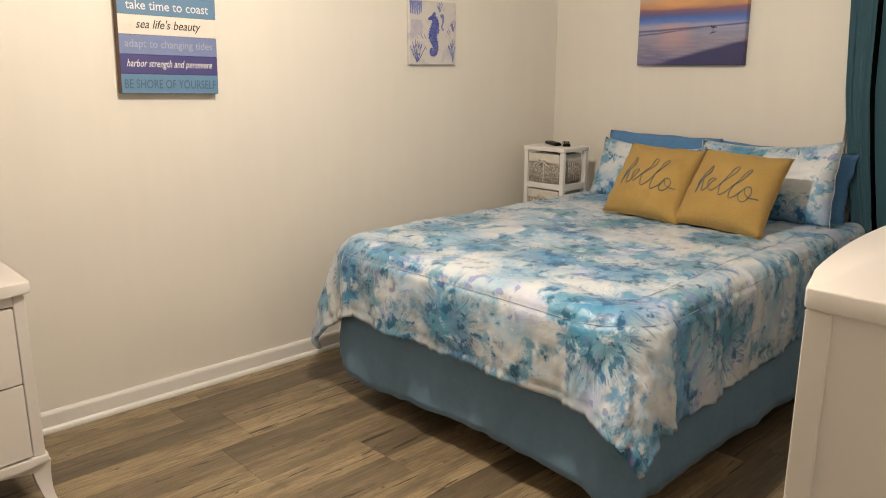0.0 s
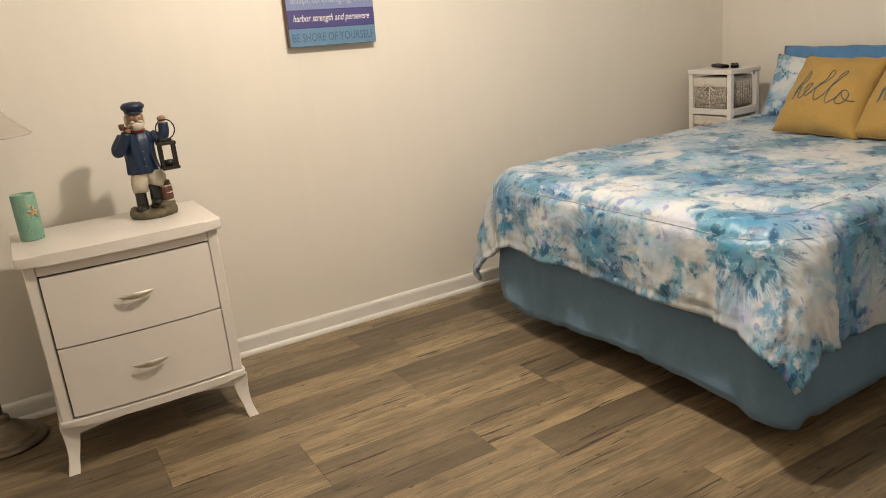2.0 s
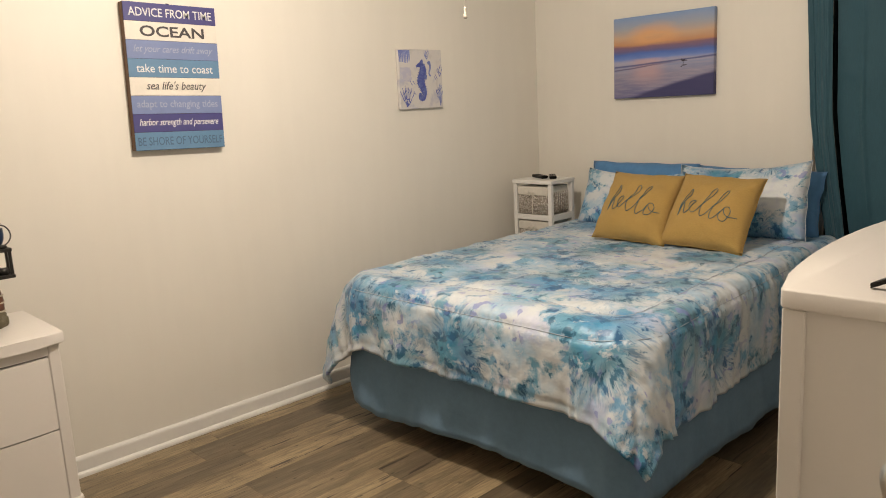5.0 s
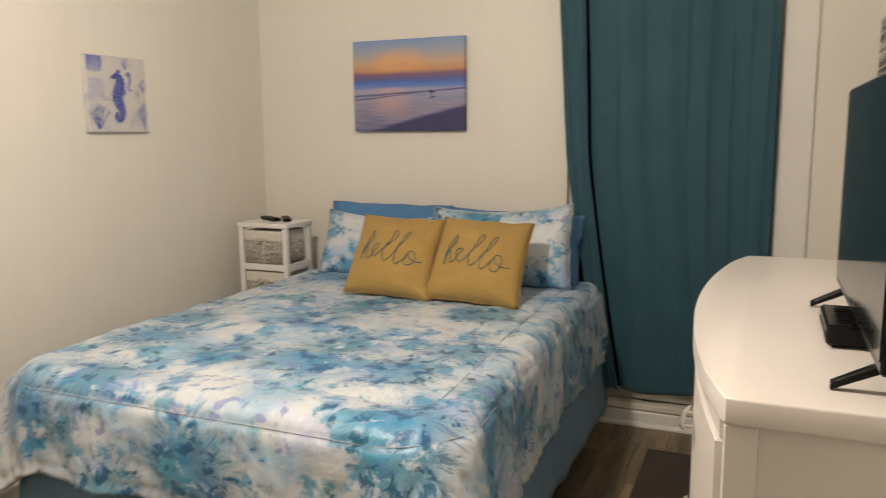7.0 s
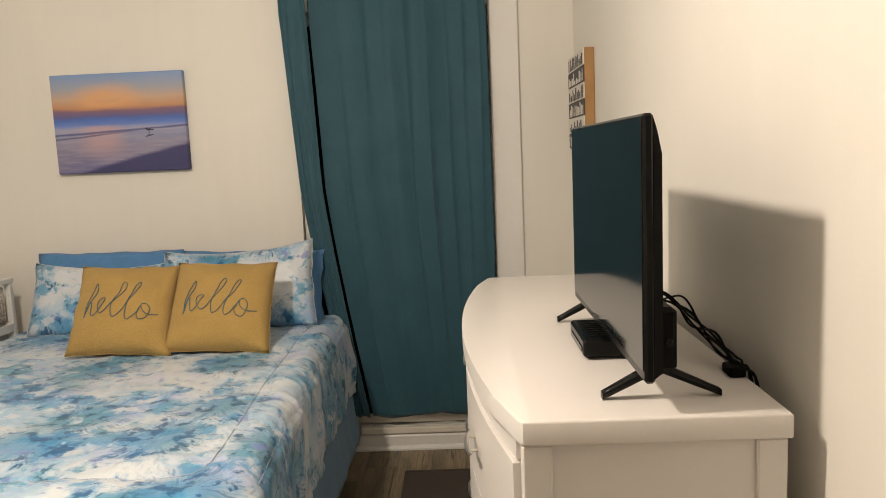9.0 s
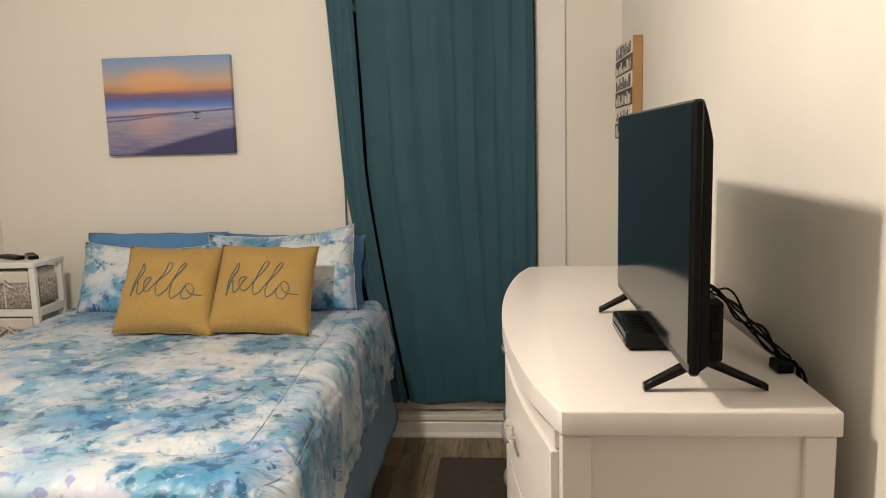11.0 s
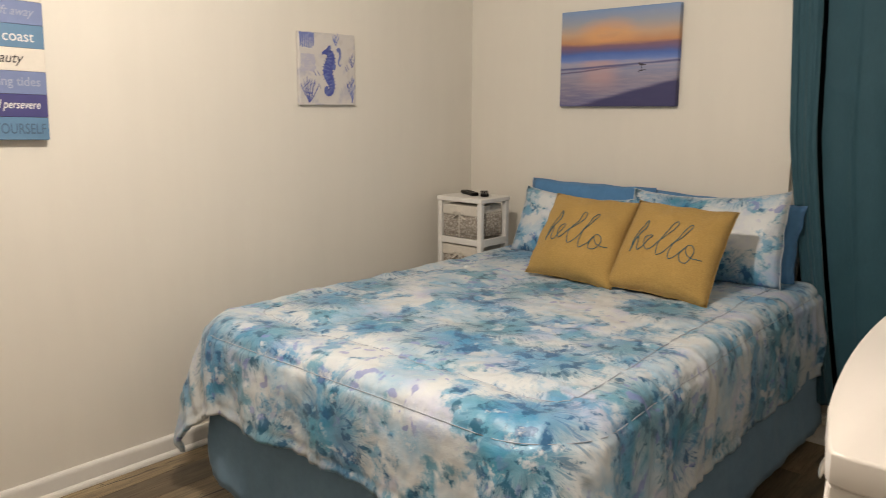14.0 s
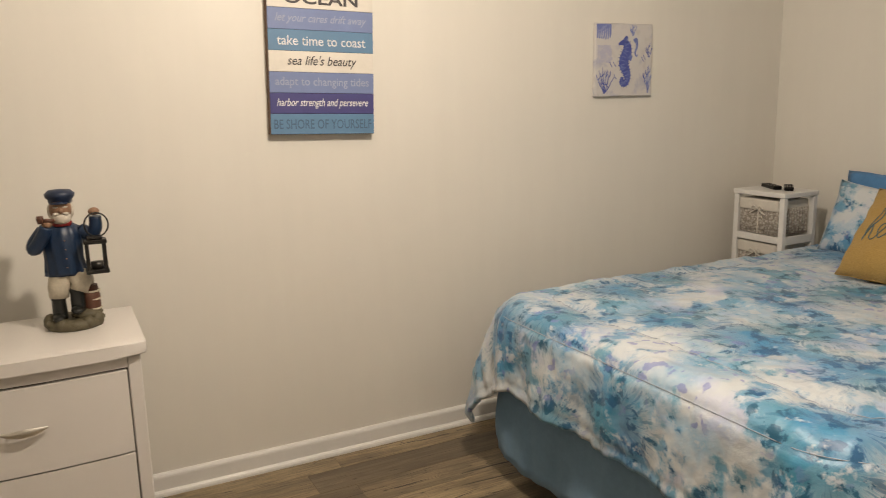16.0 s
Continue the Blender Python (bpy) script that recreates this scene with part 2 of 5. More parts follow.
def tie_dye(name, kind="UV", scale=1.0):
    """White satin with washed bursts of teal, blue and lavender."""
    n = Nodes(name)
    c = n.coords(kind, (scale, scale, scale))
    warp = n.add("TexNoise", Vector=c, Scale=5.0, Detail=3).outputs["Color"]
    wc = n.add("VectorMath", op="ADD", i0=c, i1=n.add("VectorMath", op="SCALE", i0=n.add("VectorMath", op="SUBTRACT", i0=warp, i1=(0.5, 0.5, 0.5)).outputs[0], Scale=0.07).outputs[0]).outputs[0]

    def burst(cells, seed, reach, spokes):
        at = n.add("VectorMath", op="ADD", i0=wc, i1=(seed, seed * 0.7, 0)).outputs[0]
        v = n.add("TexVoronoi", dims="2D", Vector=at, Scale=cells, Randomness=1.0)
        d = n.add("VectorMath", op="MULTIPLY", i0=n.add("VectorMath", op="SUBTRACT", i0=at, i1=v.outputs["Position"]).outputs[0], i1=(1, 1, 0)).outputs[0]
        way = n.add("VectorMath", op="NORMALIZE", i0=d).outputs[0]
        far = n.add("VectorMath", op="LENGTH", i0=d).outputs["Value"]
        key = n.add("VectorMath", op="ADD", i0=n.add("VectorMath", op="SCALE", i0=way, Scale=spokes).outputs[0], i1=n.add("VectorMath", op="SCALE", i0=d, Scale=6.0).outputs[0]).outputs[0]
        key = n.add("VectorMath", op="ADD", i0=key, i1=n.add("VectorMath", op="SCALE", i0=v.outputs["Position"], Scale=9.0).outputs[0]).outputs[0]
        spoke = n.noise(key, 1.9, 5, 0.62)
        fall = n.ramp(n.math("ADD", far, n.math("MULTIPLY", n.math("SUBTRACT", spoke, 0.5), 0.28)), (reach * 0.2, 1.0), (reach, 0.0), smooth=True)
        dark = n.math("MULTIPLY", n.ramp(spoke, (0.53, 0.0), (0.60, 1.0)), n.ramp(far, (0.02, 0.2), (0.06, 1.0), (reach * 0.75, 0.85), (reach * 1.15, 0.0)))
        return fall, dark

    wash = n.ramp(n.noise(wc, 4.0, 4, 0.6), (0.475, 0.0), (0.63, 0.80))
    lilac = n.ramp(n.noise(n.add("VectorMath", op="ADD", i0=wc, i1=(5.3, 2.1, 0)).outputs[0], 3.8, 4, 0.6), (0.53, 0.0), (0.66, 0.6))
    mid = n.ramp(n.noise(n.add("VectorMath", op="ADD", i0=wc, i1=(1.7, 8.2, 0)).outputs[0], 5.6, 6, 0.66), (0.508, 0.0), (0.575, 0.95))
    core, spokes = burst(2.7, 0.0, 0.18, 2.6)
    near = n.math("MAXIMUM", n.math("MULTIPLY", core, 1.5), n.math("MULTIPLY", mid, 0.7))
    fleck = n.math("MULTIPLY", n.ramp(n.noise(wc, 19.0, 4, 0.62, 0.15), (0.53, 0.0), (0.58, 1.0)), n.ramp(near, (0.30, 0.0), (0.65, 1.0)))
    dot = n.math("MULTIPLY", n.ramp(n.noise(wc, 21.0, 2, 0.5), (0.61, 0.0), (0.65, 0.7)), n.ramp(n.noise(c, 2.4, 2), (0.46, 0.0), (0.56, 1.0)))
    tint = n.ramp(n.noise(c, 5.0, 3), (0.42, 0.0), (0.58, 1.0))
    col = n.mix(wash, (0.57, 0.61, 0.65), (0.18, 0.395, 0.60))
    col = n.mix(lilac, col, (0.42, 0.44, 0.68))
    col = n.mix(n.math("MULTIPLY", mid, 0.82), col, n.mix(tint, (0.040, 0.26, 0.51), (0.028, 0.255, 0.42)))
    col = n.mix(n.math("MULTIPLY", core, 0.80), col, n.mix(tint, (0.025, 0.22, 0.43), (0.018, 0.215, 0.35)))
    col = n.mix(n.math("MULTIPLY", spokes, 0.82), col, n.mix(tint, (0.02, 0.155, 0.36), (0.014, 0.15, 0.28)))
    col = n.mix(n.math("MULTIPLY", fleck, 0.94), col, n.mix(tint, (0.012, 0.10, 0.25), (0.008, 0.10, 0.19)))
    col = n.mix(dot, col, (0.18, 0.21, 0.50))
    chalk = n.ramp(n.noise(wc, 8.0, 5, 0.68), (0.57, 0.0), (0.63, 0.85))
    col = n.mix(chalk, col, (0.56, 0.60, 0.655))
    n.set(Base_Color=col, Roughness=0.36, Specular_IOR_Level=0.5, Sheen_Weight=0.1)
    return n.bump(n.math("ADD", n.noise(c, 30, 4), n.math("MULTIPLY", n.noise(c, 400, 2), 0.15)), 0.5, 0.006).m


def weave(name, base, scale=260.0, var=0.12, rough=0.85, streak=(1, 14, 1), strength=0.35, sheen=0.1):
    n = Nodes(name)
    c = n.coords()
    slub = n.noise(n.coords(scale=streak), 14.0, 4, 0.6)
    big = n.noise(c, 6, 3)
    w = n.add("TexVoronoi", Vector=c, Scale=scale).outputs["Distance"]
    tone = n.ramp(slub, (0.3, tuple(v * (1 - 2 * var) for v in base)), (0.7, tuple(min(1, v * (1 + var)) for v in base)))
    tone = n.mix(0.3, tone, n.ramp(big, (0.3, tuple(v * 0.8 for v in base)), (0.7, tuple(min(1, v * 1.15) for v in base))))
    n.set(Base_Color=tone, Roughness=rough, Specular_IOR_Level=0.2, Sheen_Weight=sheen)
    return n.bump(n.math("ADD", w, slub), strength, 0.0015).m


def sunset():
    """A beach at dusk: y runs up the canvas from 0 to 1, x along it."""
    n = Nodes("sunset_print")
    c = n.coords("UV")
    s = n.add("SeparateXYZ", Vector=c)
    x, y = s.outputs[0], s.outputs[1]
    streak = n.noise(n.coords("UV", (2.2, 16, 1)), 1.5, 5, 0.6)
    cloud = n.noise(n.coords("UV", (2.0, 5.5, 1)), 1.6, 5, 0.6, 0.4)
    yy = n.math("ADD", y, n.math("MULTIPLY", n.math("SUBTRACT", cloud, 0.5), 0.07))
    sky = n.ramp(yy, (0.0, (0.13, 0.13, 0.27)), (0.28, (0.24, 0.23, 0.33)), (0.38, (0.24, 0.27, 0.42)), (0.44, (0.34, 0.34, 0.47)), (0.475, (0.16, 0.24, 0.55)),
                 (0.545, (0.075, 0.15, 0.46)), (0.575, (0.13, 0.12, 0.27)), (0.625, (0.22, 0.125, 0.18)), (0.665, (0.50, 0.26, 0.14)), (0.75, (0.52, 0.36, 0.25)), (0.86, (0.33, 0.35, 0.42)), (1.0, (0.20, 0.31, 0.54)))
    reach = n.add("VectorMath", op="LENGTH", i0=n.add("VectorMath", op="MULTIPLY", i0=n.add("VectorMath", op="SUBTRACT", i0=c, i1=(0.42, 0.74, 0)).outputs[0], i1=(1.0, 1.75, 0)).outputs[0]).outputs["Value"]
    glow = n.math("MULTIPLY", n.ramp(n.math("ADD", reach, n.math("MULTIPLY", n.math("SUBTRACT", cloud, 0.5), 0.30)), (0.10, 0.9), (0.34, 0.0), smooth=True), n.ramp(y, (0.63, 0.0), (0.68, 1.0)))
    sky = n.mix(n.math("MULTIPLY", glow, n.ramp(cloud, (0.35, 0.55), (0.6, 1.0))), sky, (0.70, 0.37, 0.17))
    mirror = n.math("MULTIPLY", n.ramp(n.math("ABSOLUTE", n.math("SUBTRACT", x, 0.36)), (0.04, 0.6), (0.24, 0.0), smooth=True), n.ramp(y, (0.12, 0.0), (0.30, 1.0), (0.46, 1.0), (0.49, 0.0)))
    sky = n.mix(mirror, sky, (0.56, 0.34, 0.33))
    below = n.ramp(y, (0.47, 1.0), (0.49, 0.0))
    sand = n.mix(n.math("MULTIPLY", n.ramp(streak, (0.42, 0.0), (0.66, 0.45)), below), sky, (0.42, 0.36, 0.42))
    wave = n.math("MULTIPLY", n.ramp(n.math("ABSOLUTE", n.math("SUBTRACT", n.math("SUBTRACT", y, n.math("MULTIPLY", x, 0.06)), n.math("ADD", 0.375, n.math("MULTIPLY", streak, 0.03)))), (0.005, 1.0), (0.016, 0.0)), 0.8)
    sand = n.mix(wave, sand, (0.06, 0.07, 0.21))
    ripple = n.math("MULTIPLY", n.ramp(n.math("ABSOLUTE", n.math("SUBTRACT", n.math("SUBTRACT", y, n.math("MULTIPLY", x, 0.10)), n.math("ADD", 0.335, n.math("MULTIPLY", cloud, 0.03)))), (0.004, 1.0), (0.012, 0.0)), n.ramp(x, (0.35, 0.75), (0.75, 0.0)))
    sand = n.mix(ripple, sand, (0.10, 0.08, 0.17))
    dune = n.math("SUBTRACT", n.math("SUBTRACT", n.math("MULTIPLY", n.math("POWER", x, 0.8), 0.36), 0.055), n.math("ADD", y, n.math("MULTIPLY", streak, 0.02)))
    sand = n.mix(n.ramp(dune, (0.0, 0.0), (0.05, 0.95), smooth=True), sand, (0.045, 0.045, 0.13))
    n.set(Base_Color=sand, Roughness=0.55, Specular_IOR_Level=0.3)
    return n.bump(n.noise(n.coords(), 700, 2), 0.15, 0.0008).m


def washed(name, base, tints, scale=7.0):
    """A pale print with washes of colour."""
    n = Nodes(name)
    c = n.coords()
    col = n.mix(0.0, base, base)
    for k, (tint, lo) in enumerate(tints):
        col = n.mix(n.ramp(n.noise(n.coords(shift=(k * 3.7, k * 1.9, 0.5 * k)), scale, 4, 0.6, 0.5), (lo, 0.0), (lo + 0.16, 0.75)), col, tint)
    n.set(Base_Color=col, Roughness=0.6, Specular_IOR_Level=0.3)
    return n.bump(n.noise(c, 600, 2), 0.12, 0.0008).m


WALL = wall_paint("wall_paint", (0.74, 0.715, 0.66))
CEIL = wall_paint("ceiling_paint", (0.74, 0.72, 0.69))
TRIM = surface("trim_paint", (0.73, 0.72, 0.70), 0.32, var=0.03, scale=4, bump=0.06, fine=60)
CREAM = surface("cream_paint", (0.70, 0.66, 0.58), 0.40, var=0.05, scale=5)
LACQUER = surface("white_lacquer", (0.72, 0.688, 0.66), 0.30, var=0.015, scale=2, bump=0.012, fine=60, spec=0.4)
CARTWHITE = surface("cart_paint", (0.72, 0.71, 0.69), 0.42, var=0.03)
GAPSHADE = surface("gap_shade", (0.05, 0.045, 0.04), 0.8)
STEEL = surface("brushed_nickel", (0.78, 0.75, 0.70), 0.34, 1.0, var=0.05, scale=30, bump=0.08, fine=300)
BRONZE = surface("antique_bronze", (0.17, 0.14, 0.105), 0.36, 0.7, var=0.25, scale=14, bump=0.15, fine=60)
BLACK = surface("black_plastic", (0.004, 0.004, 0.0042), 0.24, var=0.1, scale=30, bump=0.03, fine=300, spec=0.18)
MATTBLACK = surface("matt_black_plastic", (0.005, 0.005, 0.0052), 0.5, var=0.1, scale=30, bump=0.1, fine=400, spec=0.07)
SCREEN = surface("screen_glass", (0.004, 0.005, 0.006), 0.10, var=0.02, bump=0.0, spec=0.6)
FLOORWOOD = wood_floor()
SUBFLOOR = surface("subfloor", (0.05, 0.04, 0.03), 0.9)
COMFORT = tie_dye("tie_dye_satin")
SHAM = tie_dye("tie_dye_sham", "UV", 1.15)
SKIRT = weave("blue_skirt_cotton", (0.145, 0.25, 0.375), 500, 0.05, 0.8, (3, 3, 3), 0.12)
BLUE = weave("blue_pillow_cotton", (0.085, 0.22, 0.44), 500, 0.05, 0.75, (3, 3, 3), 0.12)
YELLOW = weave("mustard_slub_linen", (0.40, 0.262, 0.086), 300, 0.13, 0.9, (9, 26, 9), 0.8)
THREAD = surface("grey_thread", (0.36, 0.40, 0.48), 0.7)
STITCH = surface("blue_grey_thread", (0.045, 0.105, 0.14), 0.7)
TEAL = weave("teal_curtain_cloth", (0.025, 0.080, 0.112), 420, 0.09, 0.58, (40, 40, 2), 0.3, 0.25)
LINER = weave("cream_liner_cotton", (0.62, 0.585, 0.53), 500, 0.05, 0.85, (3, 3, 3), 0.15)
RUG = weave("dark_brown_mat", (0.045, 0.033, 0.026), 240, 0.15, 0.95, (3, 3, 3), 0.7)
MATTRESS = surface("mattress_cloth", (0.6, 0.6, 0.6), 0.8)
GLASSWHITE = surface("frosted_glass", (0.40, 0.365, 0.32), 0.25, var=0.06, scale=9)
OAK = surface("frame_wood", (0.36, 0.20, 0.075), 0.55, var=0.12, scale=14, bump=0.1)
DARKWOOD = surface("dark_frame_wood", (0.13, 0.065, 0.03), 0.6, var=0.2, scale=14, bump=0.1)
SUNSET = sunset()

# ---- the room ----
XL, XR, YB, YN, XE, YJ, CEILZ = -2.74, 0.232, 3.705, -1.0, 0.70, 0.86, 2.50
T = 0.12
OX0, OX1, OZ0, OZ1 = -1.04, -0.15, 0.115, 2.06     # opening behind the curtain
DY0, DY1, DZ = -0.56, 0.21, 2.05                    # doorway

floor = structure("floor", boxes((XL - T, 2.2, YN - T, YB + T, -0.12, -0.006)), SUBFLOOR, "grey-brown wood-look plank floor")
structure("ceiling", boxes((XL - T, 2.2, YN - T, YB + 0.6, CEILZ, CEILZ + 0.1)), CEIL, "plain white painted ceiling")
structure("wall_left", boxes((XL - T, XL, YN - T, YB + T, 0, CEILZ)), WALL, "off-white painted wall with pictures")
structure("wall_back", boxes((XL, OX0, YB, YB + T, 0, CEILZ), (OX1, XR + T, YB, YB + T, 0, CEILZ), (OX0, OX1, YB, YB + T, 0, OZ0), (OX0, OX1, YB, YB + T, OZ1, CEILZ)), WALL,
          "off-white painted wall behind the bed")
structure("wall_right", boxes((XR, XR + T, YJ + T, YB, 0, CEILZ), (XR, XE + T, YJ, YJ + T, 0, CEILZ)), WALL, "off-white painted wall behind the television")
structure("wall_near", boxes((XL, XE, YN - T, YN, 0, CEILZ)), WALL, "plain off-white painted wall")
structure("wall_entry", boxes((XE, XE + T, DY1, YJ, 0, CEILZ), (XE, XE + T, YN - T, DY0, 0, CEILZ), (XE, XE + T, DY0, DY1, DZ, CEILZ)), WALL, "off-white wall with the doorway")
structure("wall_hall", boxes((2.08, 2.2, YN - T, YJ + T, 0, CEILZ), (XE + T, 2.08, YJ, YJ + T, 0, CEILZ), (XE + T, 2.08, YN - T, YN, 0, CEILZ)), WALL, "plain hall wall")


def skirting(name, x0, y0, x1, y1, nx, ny, h=0.095, t=0.016):
    """A moulded board along a wall from one end to the other, its face turned to (nx, ny)."""
    bm = bmesh.new()
    prof = [(0, 0), (t + 0.013, 0), (t + 0.013, 0.008), (t + 0.010, 0.015), (t + 0.005, 0.020), (t, 0.022), (t, h * 0.80), (t * 0.92, h * 0.88), (t * 0.70, h * 0.95), (t * 0.40, h * 0.99), (t * 0.25, h), (0, h)]
    rows = [[bm.verts.new((x + nx * d, y + ny * d, z)) for d, z in prof] for x, y in ((x0, y0), (x1, y1))]
    n = len(prof)
    for i in range(n):
        bm.faces.new((rows[0][i], rows[0][(i + 1) % n], rows[1][(i + 1) % n], rows[1][i]))
    bm.faces.new(rows[0][::-1])
    bm.faces.new(rows[1])
    bmesh.ops.recalc_face_normals(bm, faces=bm.faces)
    return structure(name, bm, TRIM, "white painted baseboard")


skirting("baseboard", XL, YN, XL, YB, 1, 0, 0.083)
skirting("baseboard", XL + 0.016, YB, XR, YB, 0, -1, 0.078)
skirting("baseboard", XR, YJ, XR, YB - 0.016, -1, 0)
skirting("baseboard", XL + 0.016, YN, XE, YN, 0, 1)

# sill, casing and the closed glass door behind the curtain
structure("trim", boxes((OX0 - 0.1, OX1 + 0.1, YB - 0.024, YB + 0.03, 0.081, 0.113), bevel=0.004), CREAM, "cream painted sill board")
structure("trim", boxes((OX1 + 0.003, -0.016, YB - 0.014, YB - 0.001, 0.116, 2.17), bevel=0.003), TRIM,
          "white flat casing board beside the curtain")
gd = tagged(thing("window_1", ((OX0 + OX1) / 2, YB + 0.05, OZ0), "dark glass door panel behind the teal curtain", "window"), kind="structure")
part("window_frame", boxes((-0.443, 0.443, -0.02, 0.02, 0.003, 0.05), (-0.443, 0.443, -0.02, 0.02, 1.89, 1.94), (-0.443, -0.39, -0.02, 0.02, 0.05, 1.89), (0.39, 0.443, -0.02, 0.02, 0.05, 1.89), bevel=0.003), STEEL, gd)
part("pane", boxes((-0.39, 0.39, -0.004, 0.004, 0.05, 1.89)), SCREEN, gd)

# ---- open entry door ----
door = tagged(thing("door_1", (XE - 0.004, DY1, 0.008), "white flat slab door standing open with a satin nickel knob", "door", turn=44.0), kind="structure")
part("leaf", boxes((-0.018, 0.018, 0.002, 0.76, 0.0, 2.03), bevel=0.003), TRIM, door)
for side in (-1, 1):
    bm = bmesh.new()
    bridge(bm, [ring(bm, (side * (0.018 + d), 0.70, 0.957), Vector((0, 1, 0)), Vector((0, 0, 1)), r, r, 28)
                for d, r in ((0.0, 0.034), (0.006, 0.034), (0.011, 0.027), (0.013, 0.015), (0.028, 0.012), (0.033, 0.018), (0.041, 0.026), (0.052, 0.0285), (0.061, 0.025), (0.066, 0.014), (0.067, 0.004))])
    bmesh.ops.recalc_face_normals(bm, faces=bm.faces)
    part("knob", bm, STEEL, door, "satin nickel knob")
part("latch_plate", boxes((-0.012, 0.012, 0.7605, 0.7625, 0.927, 0.987)), STEEL, door)
structure("trim", boxes((XE - 0.012, XE + T + 0.012, DY1 + 0.002, DY1 + 0.06, 0, DZ + 0.06), (XE - 0.012, XE + T + 0.012, DY0 - 0.06, DY0 - 0.002, 0, DZ + 0.06), (XE - 0.012, XE + T + 0.012, DY0 - 0.002, DY1 + 0.002, DZ + 0.002, DZ + 0.06), bevel=0.002), TRIM,
          "white door casing")

# ---- ceiling fan with its lamp and pull chains ----
fan = thing("ceiling_fan", (*FAN, CEILZ), "white ceiling fan with lit bowl and two bead pull chains", "ceiling fan")
part("canopy", lathe(bmesh.new(), [(0.065, 0.0), (0.065, -0.02), (0.03, -0.055), (0.014, -0.06), (0.014, -0.10), (0.09, -0.115), (0.105, -0.14), (0.105, -0.19), (0.07, -0.205), (0.05, -0.21), (0.05, -0.225)]), TRIM, fan, smooth=True)
for k in range(5):
    bm = bmesh.new()
    prism(bm, [(0.10, -0.03), (0.2, -0.055), (0.55, -0.07), (0.58, -0.045), (0.58, 0.045), (0.55, 0.07), (0.2, 0.055), (0.10, 0.03)], -0.176, -0.168)
    bm.transform(pose(0, 0, 0, 0, 0, 72 * k + 20))
    part("blade", bm, TRIM, fan)
bowl = Nodes("lit_bowl")
bowl.set(Base_Color=(0.8, 0.75, 0.65, 1), Roughness=0.3, Emission_Color=(1.0, 0.82, 0.6, 1), Emission_Strength=1.5)
part("bowl", lathe(bmesh.new(), [(0.052, -0.205), (0.11, -0.212), (0.13, -0.222), (0.105, -0.23), (0.05, -0.234)]), bowl.m, fan, "lit frosted bowl", True)
for dx, dy, low, fob in ((-0.015, 0.188, 1.648, "drop"), (-0.015, 0.135, 1.722, "bar")):
    bm = bmesh.new()
    z = -0.25
    while z > low - CEILZ + 0.03:
        ball(bm, (dx, dy, z), 0.0014, 0.0014, 0.0014, seg=6, rows=4)
        z -= 0.0052
    tube(bm, [(dx, dy, -0.245), (dx, dy, low - CEILZ + 0.03)], 0.0007, 5)
    chain = part("pull_chain", bm, STEEL, fan)
    bm = bmesh.new()
    if fob == "drop":
        lathe(bm, [(0.001, 0.034), (0.004, 0.03), (0.003, 0.02), (0.0062, 0.010), (0.0065, 0.004), (0.003, 0.0)], 12, (dx, dy, low - CEILZ))
    else:
        tube(bm, [(dx - 0.018, dy - 0.014, low - CEILZ + 0.015), (dx + 0.018, dy + 0.014, low - CEILZ + 0.015)], 0.0026, 8)
        lathe(bm, [(0.002, 0.036), (0.0036, 0.028), (0.003, 0.012)], 10, (dx, dy, low - CEILZ))
    part("fob", bm, GLASSWHITE if fob == "drop" else STEEL, chain, smooth=True)

# ---- bed ----
BX0, BX1, BY0, BY1, TOP = -2.275, -0.795, 1.70, 3.66, 0.695
bed = thing("bed", ((BX0 + BX1) / 2, BY0, 0), "double bed with a plain dusty-blue cotton bed skirt", "bed")
hw, ln = (BX1 - BX0) / 2, BY1 - BY0
part("box_spring", boxes((-hw + 0.03, hw - 0.11, 0.05, ln, 0.16, 0.40), bevel=0.02), MATTRESS, bed)
part("mattress", boxes((-hw + 0.03, hw - 0.135, 0.035, ln, 0.402, TOP - 0.03), bevel=0.05), MATTRESS, bed)
for lx in (-hw + 0.30, hw - 0.30):
    for ly in (0.40, ln - 0.12):
        bm = bmesh.new()
        lathe(bm, [(0.028, 0.0), (0.032, 0.01), (0.024, 0.03), (0.024, 0.16)], 14, (lx, ly, 0))
        part("leg", bm, MATTBLACK, bed, smooth=True)


